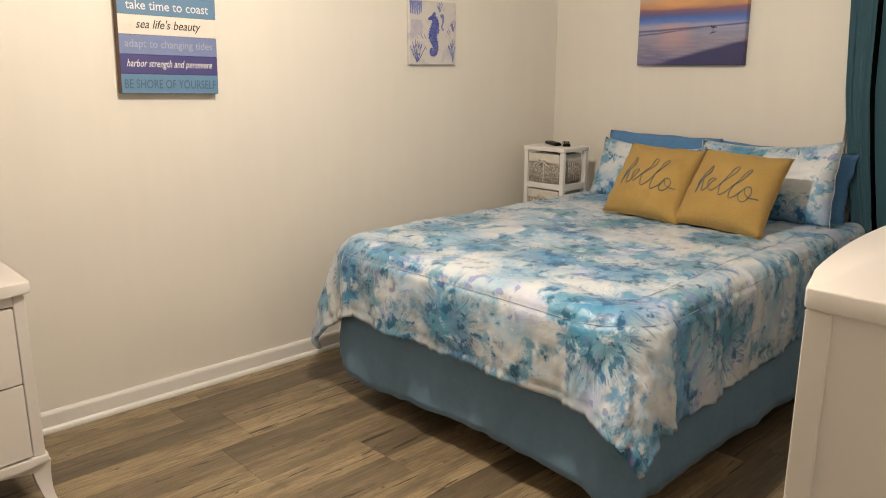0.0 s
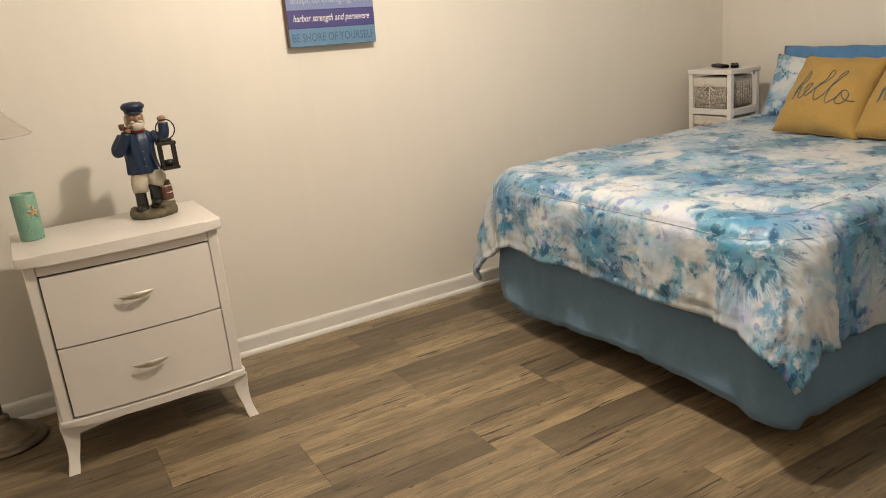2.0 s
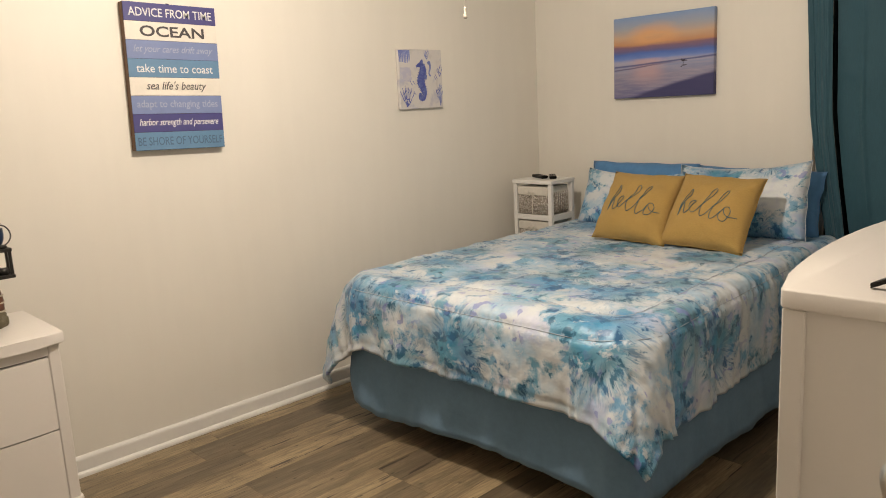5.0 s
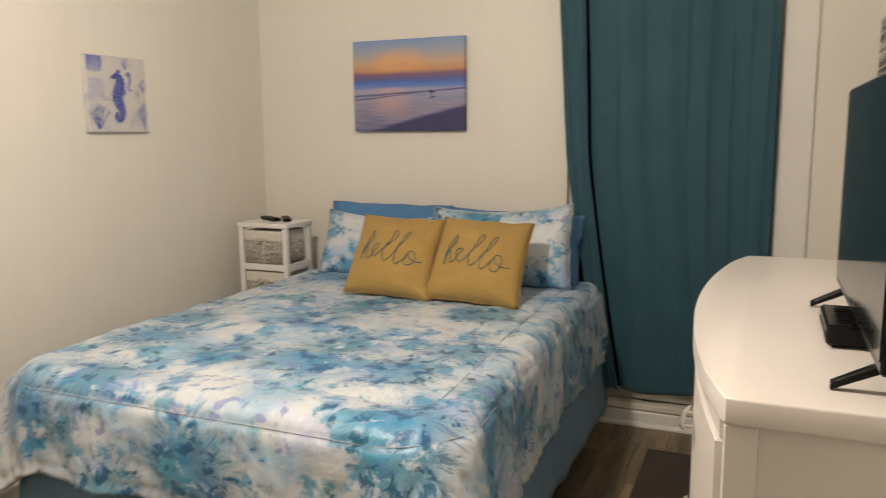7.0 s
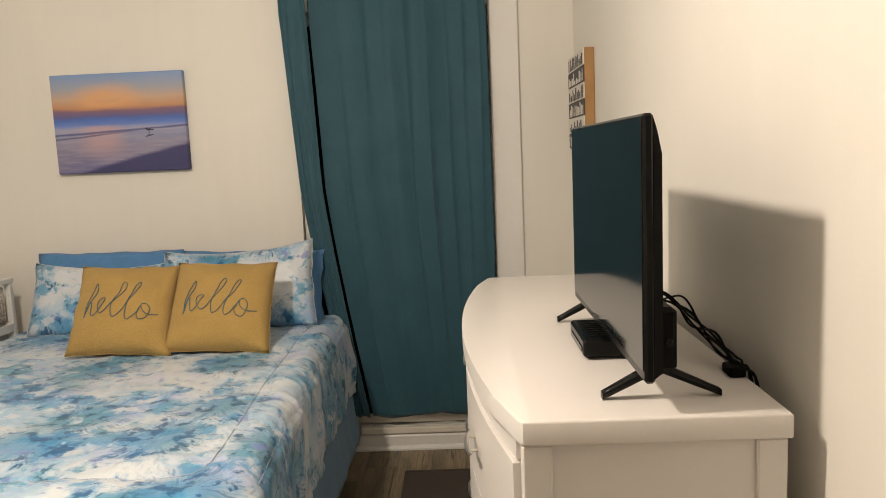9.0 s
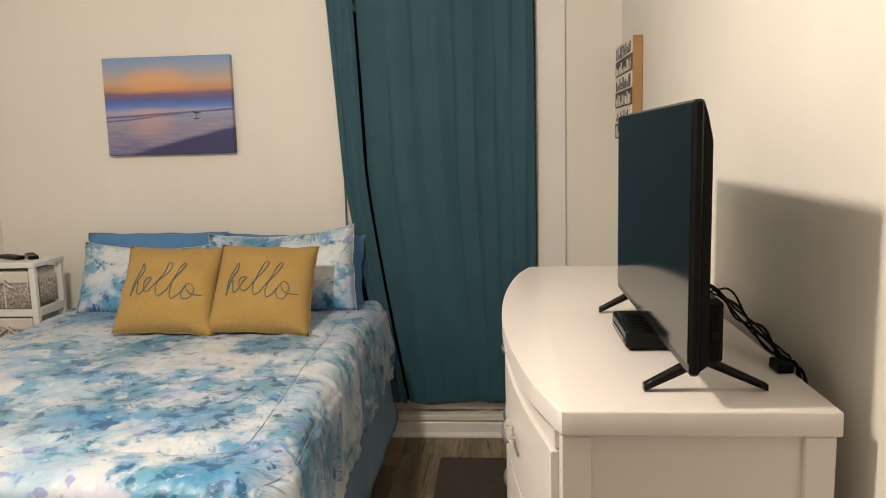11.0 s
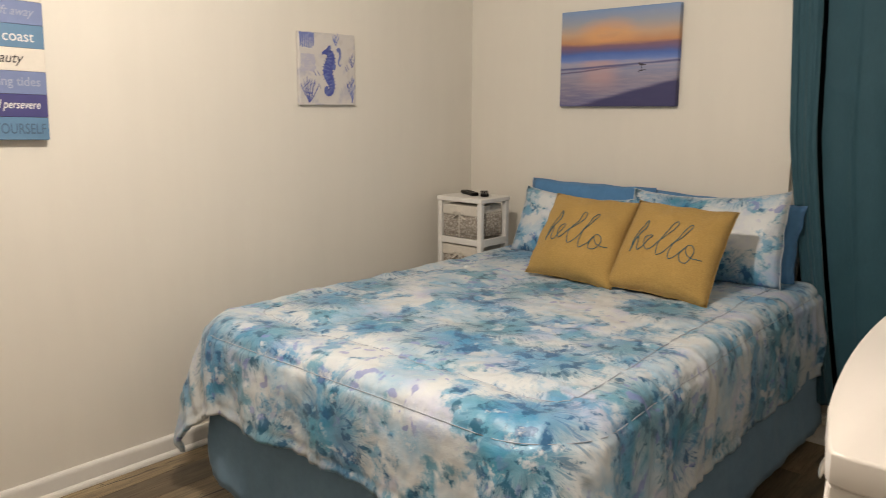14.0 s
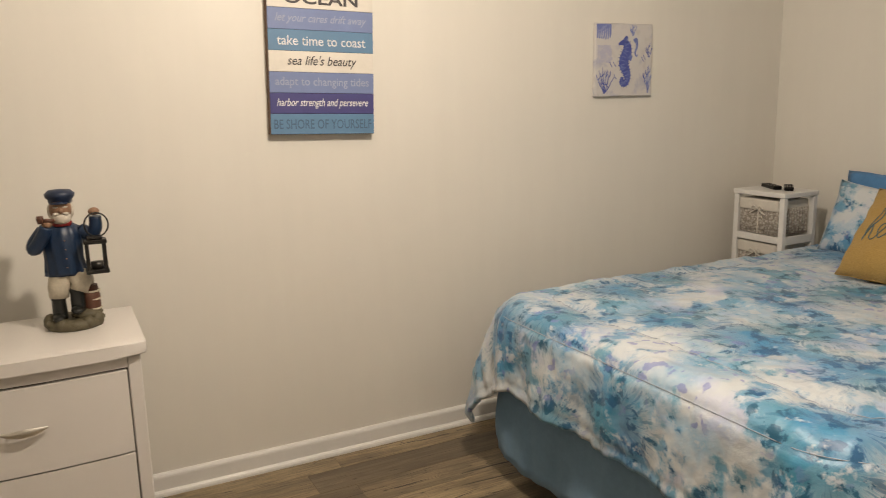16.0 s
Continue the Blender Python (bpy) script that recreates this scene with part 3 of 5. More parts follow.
def bed_skirt():
    r, x0, x1, y0, y1 = 0.05, -hw - 0.006, hw - 0.052, 0.026, ln
    path = [((x0, y1 - (y1 - y0 - r) * i / 60), (-1, 0)) for i in range(61)]
    path += [((x0 + r - r * math.cos(a), y0 + r - r * math.sin(a)), (-math.cos(a), -math.sin(a))) for a in (math.radians(9 * k) for k in range(1, 10))]
    path += [((x0 + r + (x1 - x0 - 2 * r) * i / 90, y0), (0, -1)) for i in range(1, 91)]
    path += [((x1 - r + r * math.sin(a), y0 + r - r * math.cos(a)), (math.sin(a), -math.cos(a))) for a in (math.radians(9 * k) for k in range(1, 10))]
    path += [((x1, y0 + r + (y1 - y0 - r) * i / 60), (1, 0)) for i in range(1, 61)]
    grid, far = [], 0.0
    for k, ((x, y), (nx, ny)) in enumerate(path):
        far += math.dist((x, y), path[max(k - 1, 0)][0])
        corner = math.exp(-((x - x1) ** 2 + (y - y0) ** 2) / 0.012)
        left = math.exp(-((x - x0) ** 2 + (y - y0) ** 2) / 0.02)
        hem = 0.086 + 0.014 * max(0, min(1, (x + 0.3) / 0.8)) + 0.012 * noise.noise((far * 3.0, 0, 0)) + 0.008 * noise.noise((far * 11, 3, 0)) - 0.012 * corner + 0.03 * left + 0.034 * math.sin(math.pi * max(0, min(1, (x + 0.55) / 1.22)))
        row = []
        for j in range(13):
            d = j / 12
            z = 0.44 + (hem - 0.44) * d
            out = d * (0.010 * noise.noise((far * 5, d, 1)) + 0.009 * noise.noise((far * 15, d * 2.5, 7)) + 0.004 * noise.noise((far * 40 + d * 9, d * 6, 2)) + 0.008 * corner + 0.012 * math.sin(far * 60) * corner + 0.02 * left * math.sin(math.pi * d)) + (0.012 + 0.02 * max(0, nx)) * d * d + 0.006 * d * max(0, noise.noise((far * 2.2, 0, 9)))
            row.append((Vector((x + nx * out, y + ny * out, z)), Vector((nx, ny, 0))))
        grid.append(row)
    part("bed_skirt", sheet(bmesh.new(), grid, 0.004), SKIRT, bed, "plain dusty-blue cotton skirt")


bed_skirt()


def comforter():
    x0, x1, y0, y1, R = BX0 - 0.03, BX1 - 0.004, BY0 - 0.028, 3.60, 0.075
    w, length = x1 - x0 - 2 * R, y1 - y0 - R
    left, right, front = 0.385, 0.41, 0.345
    ns, nt = 190, 220

    def cloth(s, t):
        rad = 0.15 if s > w / 2 else 0.13
        cx, cy = min(max(s, rad), w - rad), max(t, rad)
        a, b = s - cx, t - cy
        r = math.hypot(a, b)
        ex, ey = (a / r, b / r) if r > 1e-6 else (0, 0)
        d = max(0.0, r - rad)
        corner = 2 * abs(ex * ey)
        bx, by = (cx + ex * rad, cy + ey * rad) if d > 0 else (s, t)
        dd = d * (1 + 0.03 * noise.noise((s * 2.6, t * 2.6, 2)) * (1 - corner))
        ang = min(dd / R, math.pi / 2)
        out, down = R * math.sin(ang), R * (1 - math.cos(ang)) + max(0, dd - R * math.pi / 2)
        hang = max(0.0, dd - R * 0.8)
        along = t if abs(a) > abs(b) else s
        out += (corner**1.1 * 0.30 if a > 0 else corner * 0.08) * hang + (0.55 if a > abs(b) else 1.0) * hang * (0.035 + 0.035 * math.sin(along * 21 + 1.5 * noise.noise((along * 3, 1, 4))) + 0.06 * noise.noise((along * 5, dd * 2, 3)))
        down -= corner**1.5 * hang * (0.24 if a > 0 else 0.02)
        nrm = Vector((ex * math.sin(ang), ey * math.sin(ang), math.cos(ang)))
        wide, deep = (1.0 + 0.2 * corner, 1.0 - 0.2 * corner) if a < 0 else (1.0, 1.0)
        out += (0.075 * min(1.0, hang / 0.16) + 0.14 * hang) * max(0.0, -ex) ** 2
        p = Vector((x0 + R + bx + ex * out * wide, y0 + R + by + ey * out * deep, TOP - down))
        # the free side lies closer to the mattress towards the head
        q, e = min(1.0, max(0.0, (t - 0.1) / 1.3)), min(1.0, max(0.0, (s - w + 0.4) / 0.4))
        p.x -= 0.045 * q * q * (3 - 2 * q) * e * e * (3 - 2 * e)
        # seams: one round the flat top, one over the edge, one along the hem
        near = s < 0.155 or s > w - 0.135 or t < 0.19
        m_in = abs(math.hypot(max(0.155 - s, s - (w - 0.135), 0), max(0.19 - t, 0)) - 0.08) if near else 1.0
        m_out = abs(d - 0.085)
        seam = 0.004 * math.exp(-((m_in / 0.008) ** 2)) + 0.005 * math.exp(-((m_out / 0.009) ** 2))
        puff = 0.011 * noise.noise((s * 3.4, t * 3.4, 0)) + 0.006 * noise.noise((s * 10, t * 9, 5)) + 0.004 * noise.noise((s * 26, t * 22, 8))
        rumple = 0.017 * min(1, hang * 4) * noise.noise((along * 19, dd * 5, 11))
        rumple += 0.009 * noise.noise((along * 34, 1, 6)) * math.exp(-((m_out / 0.06) ** 2)) + 0.007 * noise.noise((along * 42, 3, 6)) * math.exp(-((m_in / 0.04) ** 2))
        hem = 0.006 * math.exp(-(((min(left + s, w + right - s, front + t) - 0.03) / 0.008) ** 2))
        return p + nrm * (puff + rumple + 0.004 * min(1, m_out / 0.08, m_in / 0.08) - seam - hem * 0.6), nrm

    grid, uvs = [], []
    for i in range(ns + 1):
        s = -left + (w + left + right) * i / ns
        ts = [-front + (length + front) * j / nt for j in range(nt + 1)]
        grid.append([cloth(s, t) for t in ts])
        uvs.append([(s + 2.0, t + 1.0) for t in ts])
    bm = sheet(bmesh.new(), grid, 0.016, uv=uvs)
    bmesh.ops.recalc_face_normals(bm, faces=bm.faces)
    c = thing("comforter", (0, 0, 0), "white satin comforter with blue and lavender tie-dye bursts on the bed", "comforter")
    part("cover", bm, COMFORT, c)
    turn = [math.pi / 2 * k / 8 for k in range(9)]
    over = [(-0.085, length - (length - 0.13) * k / 60) for k in range(61)] + [(0.13 - 0.215 * math.cos(a), 0.13 - 0.215 * math.sin(a)) for a in turn] + [(0.13 + (w - 0.28) * k / 60, -0.085) for k in range(61)]
    over += [(w - 0.15 + 0.235 * math.sin(a), 0.15 - 0.235 * math.cos(a)) for a in turn] + [(w + 0.085, 0.15 + (length - 0.15) * k / 60) for k in range(61)]
    flat = [(0.075, length * (1 - k / 60)) for k in range(55)] + [(0.155 - 0.08 * math.cos(a), 0.19 - 0.08 * math.sin(a)) for a in turn]
    flat += [(0.155 + (w - 0.29) * k / 50, 0.11) for k in range(51)] + [(w - 0.135 + 0.08 * math.sin(a), 0.19 - 0.08 * math.cos(a)) for a in turn] + [(w - 0.055, length * k / 60) for k in range(7, 61)]
    for line in (over, flat):
        pts = []
        for s, t in line:
            p, nrm = cloth(s, t)
            pts.append(p + nrm * 0.0018)
        part("stitching", tube(bmesh.new(), pts, 0.0014, 5), THREAD, c, "grey stitched seam")
    return c


comforter()


def pillow_bm(w, h, thick, pinch=0.06, n=26, seed=0.0, sag=0.0):
    """Front is +z, x along the width, y up; the seam lies in the plane z = 0."""
    bm = bmesh.new()
    lay = bm.loops.layers.uv.new("UVMap")
    faces = []

    def at(i, j, side):
        u, v = 2 * i / n - 1, 2 * j / n - 1
        x = w / 2 * u * (1 - pinch * (1 - v * v)) + 0.006 * noise.noise((v * 3, seed, u))
        y = h / 2 * v * (1 - pinch * (1 - u * u)) - sag * (1 - u * u) * max(0, v) + 0.006 * noise.noise((u * 3, seed + 5, v))
        k = max(0, (1 - u * u) * (1 - v * v))
        z = thick / 2 * k**0.42 * (1 - 0.18 * v) + k**0.3 * (0.013 * noise.noise((u * 2.4, v * 2.4, seed + side)) + 0.006 * noise.noise((u * 6, v * 6, seed + 3)))
        return Vector((x, y, side * z))

    for side in (1, -1):
        vs = [[bm.verts.new(at(i, j, side)) for j in range(n + 1)] for i in range(n + 1)]
        for i in range(n):
            for j in range(n):
                ids = [(i, j), (i + 1, j), (i + 1, j + 1), (i, j + 1)]
                f = bm.faces.new([vs[a][b] for a, b in (ids if side > 0 else ids[::-1])])
                f.smooth = True
                for loop, (a, b) in zip(f.loops, ids if side > 0 else ids[::-1]):
                    loop[lay].uv = (w * a / n + seed, h * b / n + seed * 0.4)
    bmesh.ops.remove_doubles(bm, verts=bm.verts, dist=0.0004)
    return bm, at


def lean(x, y, z, tip, turn=0.0, roll=0.0):
    """A pillow's frame: facing -y, tipped back by tip degrees, turned about z, its base at z."""
    return pose(x, y, z, 0, 0, turn) @ pose(0, 0, 0, 90 - tip, 0, 0) @ pose(0, 0, 0, 0, 0, roll)


def pillow(name, label, w, h, thick, material, m, seed, pinch=0.03, sag=0.0):
    bm, at = pillow_bm(w, h, thick, pinch, seed=seed, sag=sag)
    lift = pose(0, h / 2, thick * 0.42)
    bm.transform(lift)
    ob = thing(name, (0, 0, 0), label, "pillow", name + "s on the bed")
    part("cover", bm, material, ob)
    rim = [(k, 0) for k in range(26)] + [(26, k) for k in range(26)] + [(26 - k, 26) for k in range(26)] + [(0, 26 - k) for k in range(27)]
    part("seam", tube(bmesh.new(), [lift @ at(i, j, 1) for i, j in rim], 0.0013, 6), material, ob, "stitched edge")
    ob.matrix_basis = m
    return ob


TZ = TOP + 0.012
pillow("blue_pillow", "plain blue cotton pillow standing against the wall", 0.67, 0.345, 0.12, BLUE, lean(-1.905, 3.60, TZ - 0.03, 7, 0, -0.5), 2.0, 0.035)
pillow("blue_pillow", "plain blue cotton pillow standing behind the sham", 0.65, 0.335, 0.12, BLUE, lean(-1.262, 3.60, TZ - 0.04, 8, 0, -1.8), 4.0, 0.05)
pillow("pillow_sham", "white tie-dye pillow sham with blue splashes", 0.66, 0.335, 0.15, SHAM, lean(-1.868, 3.41, TZ - 0.045, 23, 0, -1.0), 6.0, 0.03, 0.03)
pillow("pillow_sham", "white tie-dye pillow sham with blue splashes, taller corner", 0.66, 0.385, 0.15, SHAM, lean(-1.268, 3.44, TZ - 0.05, 17, 0, 3.0), 9.0, 0.03, 0.03)



def hello_path():
    """The word in one looped pen stroke, in a unit box."""
    pts = [(0.01, 0.08), (0.04, 0.50), (0.09, 0.84), (0.13, 0.91), (0.12, 0.70), (0.05, 0.33), (0.01, 0.09), (0.06, 0.36), (0.10, 0.41), (0.10, 0.18), (0.13, 0.12), (0.19, 0.22), (0.28, 0.46), (0.26, 0.54), (0.20, 0.46), (0.20, 0.26), (0.26, 0.17),
           (0.36, 0.32), (0.48, 0.65), (0.54, 0.91), (0.51, 0.99), (0.46, 0.84), (0.39, 0.32), (0.41, 0.08), (0.47, 0.10), (0.58, 0.40), (0.71, 0.78), (0.73, 0.96), (0.68, 0.92), (0.61, 0.55), (0.57, 0.15), (0.61, 0.03), (0.68, 0.12),
           (0.77, 0.38), (0.72, 0.18), (0.76, 0.03), (0.84, 0.06), (0.885, 0.28), (0.84, 0.43), (0.77, 0.40), (0.80, 0.24), (0.88, 0.17), (1.0, 0.20)]
    return spline([(x, y, 0) for x, y in pts], 5)


def cushion(label, m, seed, slant):
    w, h, thick = 0.408, 0.415, 0.15
    c = thing("throw_cushion", (0, 0, 0), label, "cushion", "mustard cushions on the bed")
    bm, at = pillow_bm(w, h, thick, 0.055, seed=seed)
    sway = Matrix.Identity(4)
    sway[0][1] = slant
    lift = sway @ pose(0, h / 2, thick * 0.40)
    bm.transform(lift)
    part("cover", bm, YELLOW, c)
    rim = [(k, 0) for k in range(26)] + [(26, k) for k in range(26)] + [(26 - k, 26) for k in range(26)] + [(0, 26 - k) for k in range(27)]
    part("seam", tube(bmesh.new(), [lift @ at(i, j, 1) for i, j in rim], 0.0016, 6), YELLOW, c, "stitched edge")
    bm = bmesh.new()
    line = []
    for p in hello_path():
        u, v = -0.66 + 1.46 * p.x, -0.46 + 0.92 * p.y
        line.append(lift @ (at((u + 1) * 13, (v + 1) * 13, 1) + Vector((0, 0, 0.0016))))
    tube(bm, line, 0.0021, 6, flat=0.8)
    part("embroidery", bm, STITCH, c, "hello in looped blue-grey thread")
    c.matrix_basis = m
    return c


cushion("square mustard linen cushion embroidered hello, leaning on the sham", lean(-1.606, 2.975, 0.662, 44, -1, -2.0), 1.0, -0.145)
cushion("square mustard linen cushion embroidered hello, leaning on the other cushion", lean(-1.236, 2.975, 0.662, 44, 0, -2.5), 14.0, -0.085)

# ---- curtain ----
rod = thing("curtain_rod", (-0.61, YB - 0.085, 2.16), "thin dark curtain rod fixed to the wall", "curtain rod")
part("rod", tube(bmesh.new(), [(-0.56, 0, 0), (0.56, 0, 0)], 0.009, 12), MATTBLACK, rod)
for sx in (-0.5, 0.5):
    part("bracket", boxes((sx - 0.008, sx + 0.008, 0, 0.083, -0.008, 0.008)), MATTBLACK, rod)


def curtain(label, left, right, folds, depth, seed, y0, bottom, ridges=()):
    """left and right give x at a height; ridges are sharp pressed folds (place, height, width)."""
    grid, n, rows = [], 160 if ridges else 40, 90
    top = 2.185
    for i in range(n + 1):
        u = i / n
        row = []
        for j in range(rows + 1):
            z = top + (bottom - top) * j / rows + (0.006 * math.sin(u * 9 + seed) * (j / rows))
            ph = 2 * math.pi * folds * (u + 0.11 * noise.noise((u * 3.5, z * 0.5, seed)) + 0.03 * math.sin(u * 5 + seed))
            soft = 0.55 + 0.75 * noise.noise((u * 4, seed, z * 0.4))
            x = left(z) + (right(z) - left(z)) * u + 0.004 * math.sin(2 * ph)
            y = y0 + depth * soft * math.sin(ph) + 0.005 * noise.noise((u * 14, z * 2.5, seed)) + 0.004 * noise.noise((u * 8, z * 9, seed + 2))
            for at, high, wide in ridges:
                k = u - at - 0.012 * noise.noise((z * 1.6, at * 9, seed))
                y -= high * (math.exp(-abs(k) / wide) if k < 0 else math.exp(-k / (wide * 0.35))) * (0.6 + 0.5 * noise.noise((z * 1.3, at * 7, 1)))
            # creases from the packet, across the cloth
            for zc, tilt in ((0.835, 0.03), (0.52, -0.02), (1.46, 0.02)):
                y -= 0.009 * math.exp(-(((z - zc - tilt * (u - 0.5)) / 0.008) ** 2)) * max(0, 0.2 + 1.6 * noise.noise((u * 6.5, zc * 5, seed)))
            row.append((Vector((x, y, z)), Vector((0, -1, 0))))
        grid.append(row)
    ob = link("curtain", sheet(bmesh.new(), grid, 0.003), TEAL)
    return tagged(ob, label, "curtain", "teal curtain panels")


def left_edge(z):
    return -1.068 + 0.045 * max(0, (2.04 - z) / 0.75) if z > 1.29 else -1.023 + 0.190 * ((1.29 - z) / 1.11) ** 1.15


def gap(z):
    """Where the two panels part."""
    return left_edge(z) + 0.118 - 0.05 * max(0, 1 - z / 2.0)


curtain("dark teal blackout curtain hanging in soft folds almost to the floor", lambda z: gap(z) + 0.003, lambda z: -0.157 - 0.004 * math.sin(z * 3) - (0.05 * (0.5 - z) if z < 0.5 else 0), 4, 0.011, 3.0, 3.652, 0.182, ((0.15, 0.018, 0.03), (0.29, 0.008, 0.04), (0.40, 0.010, 0.05), (0.53, 0.008, 0.03), (0.65, 0.021, 0.035), (0.76, 0.009, 0.03), (0.86, 0.018, 0.03), (0.95, 0.010, 0.03)))
curtain("narrow dark teal curtain edge pulled in towards the bed", left_edge, gap, 1, 0.014, 8.0, 3.604, 0.20)

# ---- storage cart beside the bed ----
cart = thing("storage_cart", (-2.458, 3.385, 0), "narrow white wooden cart with fabric-lined wicker drawers", "storage cart")
cw, cd, ch = 0.142, 0.112, 0.938
for sx in (-1, 1):
    for sy in (-1, 1):
        part("post", boxes((sx * cw - (0.026 if sx > 0 else 0), sx * cw + (0.026 if sx < 0 else 0), sy * cd - (0.024 if sy > 0 else 0), sy * cd + (0.024 if sy < 0 else 0), 0, ch - 0.024), bevel=0.002), CARTWHITE, cart)
part("top", boxes((-cw - 0.004, cw + 0.004, -cd - 0.004, cd + 0.004, ch - 0.023, ch), bevel=0.003), CARTWHITE, cart)
WICKER = Nodes("grey_wicker")
wv = WICKER.add("TexVoronoi", Vector=WICKER.coords(scale=(70, 70, 90)), Scale=1.0).outputs["Distance"]
WICKER.set(Base_Color=WICKER.ramp(wv, (0.15, (0.58, 0.545, 0.50)), (0.65, (0.30, 0.265, 0.23))), Roughness=0.75).bump(wv, -0.8, 0.004)
for k in range(3):
    z0 = 0.702 - 0.205 * k
    for sy in (-1, 1):
        part("rail", boxes((-cw + 0.026, cw - 0.026, sy * cd - (0.014 if sy > 0 else 0), sy * cd + (0.014 if sy < 0 else 0), z0, z0 + 0.032), bevel=0.002), CARTWHITE, cart)
    for sx in (-1, 1):
        part("rail", boxes((sx * cw - (0.014 if sx > 0 else 0), sx * cw + (0.014 if sx < 0 else 0), -cd + 0.024, cd - 0.024, z0 - 0.004, z0 + 0.034), bevel=0.002), CARTWHITE, cart)
    # basket with ribs, folded liner and a bow
    bm = bmesh.new()
    prism(bm, [(-0.107, -0.104), (0.107, -0.104), (0.107, 0.09), (-0.107, 0.09)], z0 + 0.034, z0 + 0.180, bevel=0.008, seg=2)
    basket = part("drawer", bm, WICKER.m, cart, "grey woven wicker drawer")
    bm = bmesh.new()
    for i in range(15):
        x = -0.102 + 0.204 * i / 14
        for s in (0.03, -0.03):
            tube(bm, [(x, -0.1055, z0 + 0.042), (min(0.105, max(-0.105, x + s)), -0.1055, z0 + 0.15)], 0.0022, 5)
    for i in range(11):
        y = -0.095 + 0.18 * i / 10
        tube(bm, [(0.1085, y, z0 + 0.042), (0.1085, y, z0 + 0.16)], 0.0045, 6)
    tagged(part("weave", bm, WICKER.m, basket, "woven strands"), kind="stuff")
    bm = bmesh.new()
    box(bm, -0.110, 0.110, -0.112, 0.093, z0 + 0.146, z0 + 0.197, 0.006, 2)
    for v in bm.verts:
        v.co.y += 0.003 * math.sin(v.co.x * 60)
    part("liner", bm, LINER, basket, "cream cotton liner folded over the rim")
    bm = bmesh.new()
    bz = z0 + 0.156
    for s in (-1, 1):
        tube(bm, spline([(0, -0.118, bz), (s * 0.018, -0.124, bz + 0.012), (s * 0.032, -0.122, bz - 0.002), (s * 0.016, -0.120, bz - 0.006), (0, -0.118, bz)], 5), 0.0032, 6, flat=0.6)
        tube(bm, spline([(0, -0.118, bz), (s * 0.02, -0.119, bz - 0.014), (s * 0.045, -0.117, bz - 0.028)], 5), 0.0034, 6, flat=0.5)
    ball(bm, (0, -0.119, bz), 0.007, 0.006, 0.007, seg=10, rows=6)
    part("bow", bm, LINER, basket, "cream ribbon bow", True)
    part("ribbon", boxes((-0.0035, 0.0035, -0.1115, -0.1085, z0 + 0.036, z0 + 0.146), bevel=0.001), LINER, basket, "cream ribbon down the front")


def remote(at, turn, length):
    r = thing("remote_control", at, "slim black plastic remote control on the cart", "remote control", "remotes on the cart", turn)
    bm = bmesh.new()
    box(bm, -0.021, 0.021, -length / 2, length / 2, 0.0, 0.018, 0.006, 2)
    part("body", bm, BLACK, r)
    for i in range(6):
        for j in (-1, 0, 1):
            bm = bmesh.new()
            ball(bm, (j * 0.011, -length / 2 + 0.03 + i * 0.018, 0.018), 0.0036, 0.0036, 0.0016, seg=8, rows=4)
            part("button", bm, MATTBLACK, r)


remote((-2.495, 3.40, ch + 0.0005), 62, 0.15)
remote((-2.415, 3.42, ch + 0.0005), 40, 0.14)


# ---- white bow-front furniture ----
def bow_outline(x0, depth, y0, y1, bow, n=20, grow=0.0, radius=0.02):
    """Back at x0 (towards the wall), front bowed; x grows to the front."""
    yc, half = (y0 + y1) / 2, (y1 - y0) / 2 + grow
    front = [(x0 + depth + grow + bow * (1 - ((2 * i / n - 1) ** 2)), yc - half + 2 * half * i / n) for i in range(n + 1)]
    front[0] = (front[0][0] - radius * 0.3, front[0][1])
    a = [(front[0][0] - radius, front[0][1]), (front[0][0] - radius * 0.25, front[0][1] + radius * 0.15), (front[0][0] + radius * 0.1, front[0][1] + radius * 0.7)]
    b = [(p[0], 2 * yc - p[1]) for p in a[::-1]]
    return [(x0 - grow * 0.2, yc - half)] + a + front[2:-2] + b + [(x0 - grow * 0.2, yc + half)]


def curved_slab(bm, xf, y0, y1, z0, z1, thick, n=14, bevel=0.0):
    """A front panel that follows the bow xf(y)."""
    outline = [(xf(y0 + (y1 - y0) * i / n), y0 + (y1 - y0) * i / n) for i in range(n + 1)]
    outline += [(x - thick, y) for x, y in outline[::-1]]
    return prism(bm, outline, z0, z1, bevel=bevel)


def pull(width, lift):
    """A slim lens-shaped bar along y on two posts, seen from +x."""
    bm = bmesh.new()
    rings = []
    for k in range(17):
        q = 2 * k / 16 - 1
        e = 1 - q * q
        rings.append(ring(bm, (lift * (0.55 + 0.45 * e), q * width / 2, 0.004 * q * q), Vector((1, 0, 0)), Vector((0, 0, 1)), 0.0012 + 0.0035 * e, 0.0018 + 0.0098 * e, 10))
    bridge(bm, rings)
    for y in (-width * 0.27, width * 0.27):
        tube(bm, [(0, y, 0), (lift * 0.85, y, 0)], 0.003, 8)
    bmesh.ops.recalc_face_normals(bm, faces=bm.faces)
    return bm


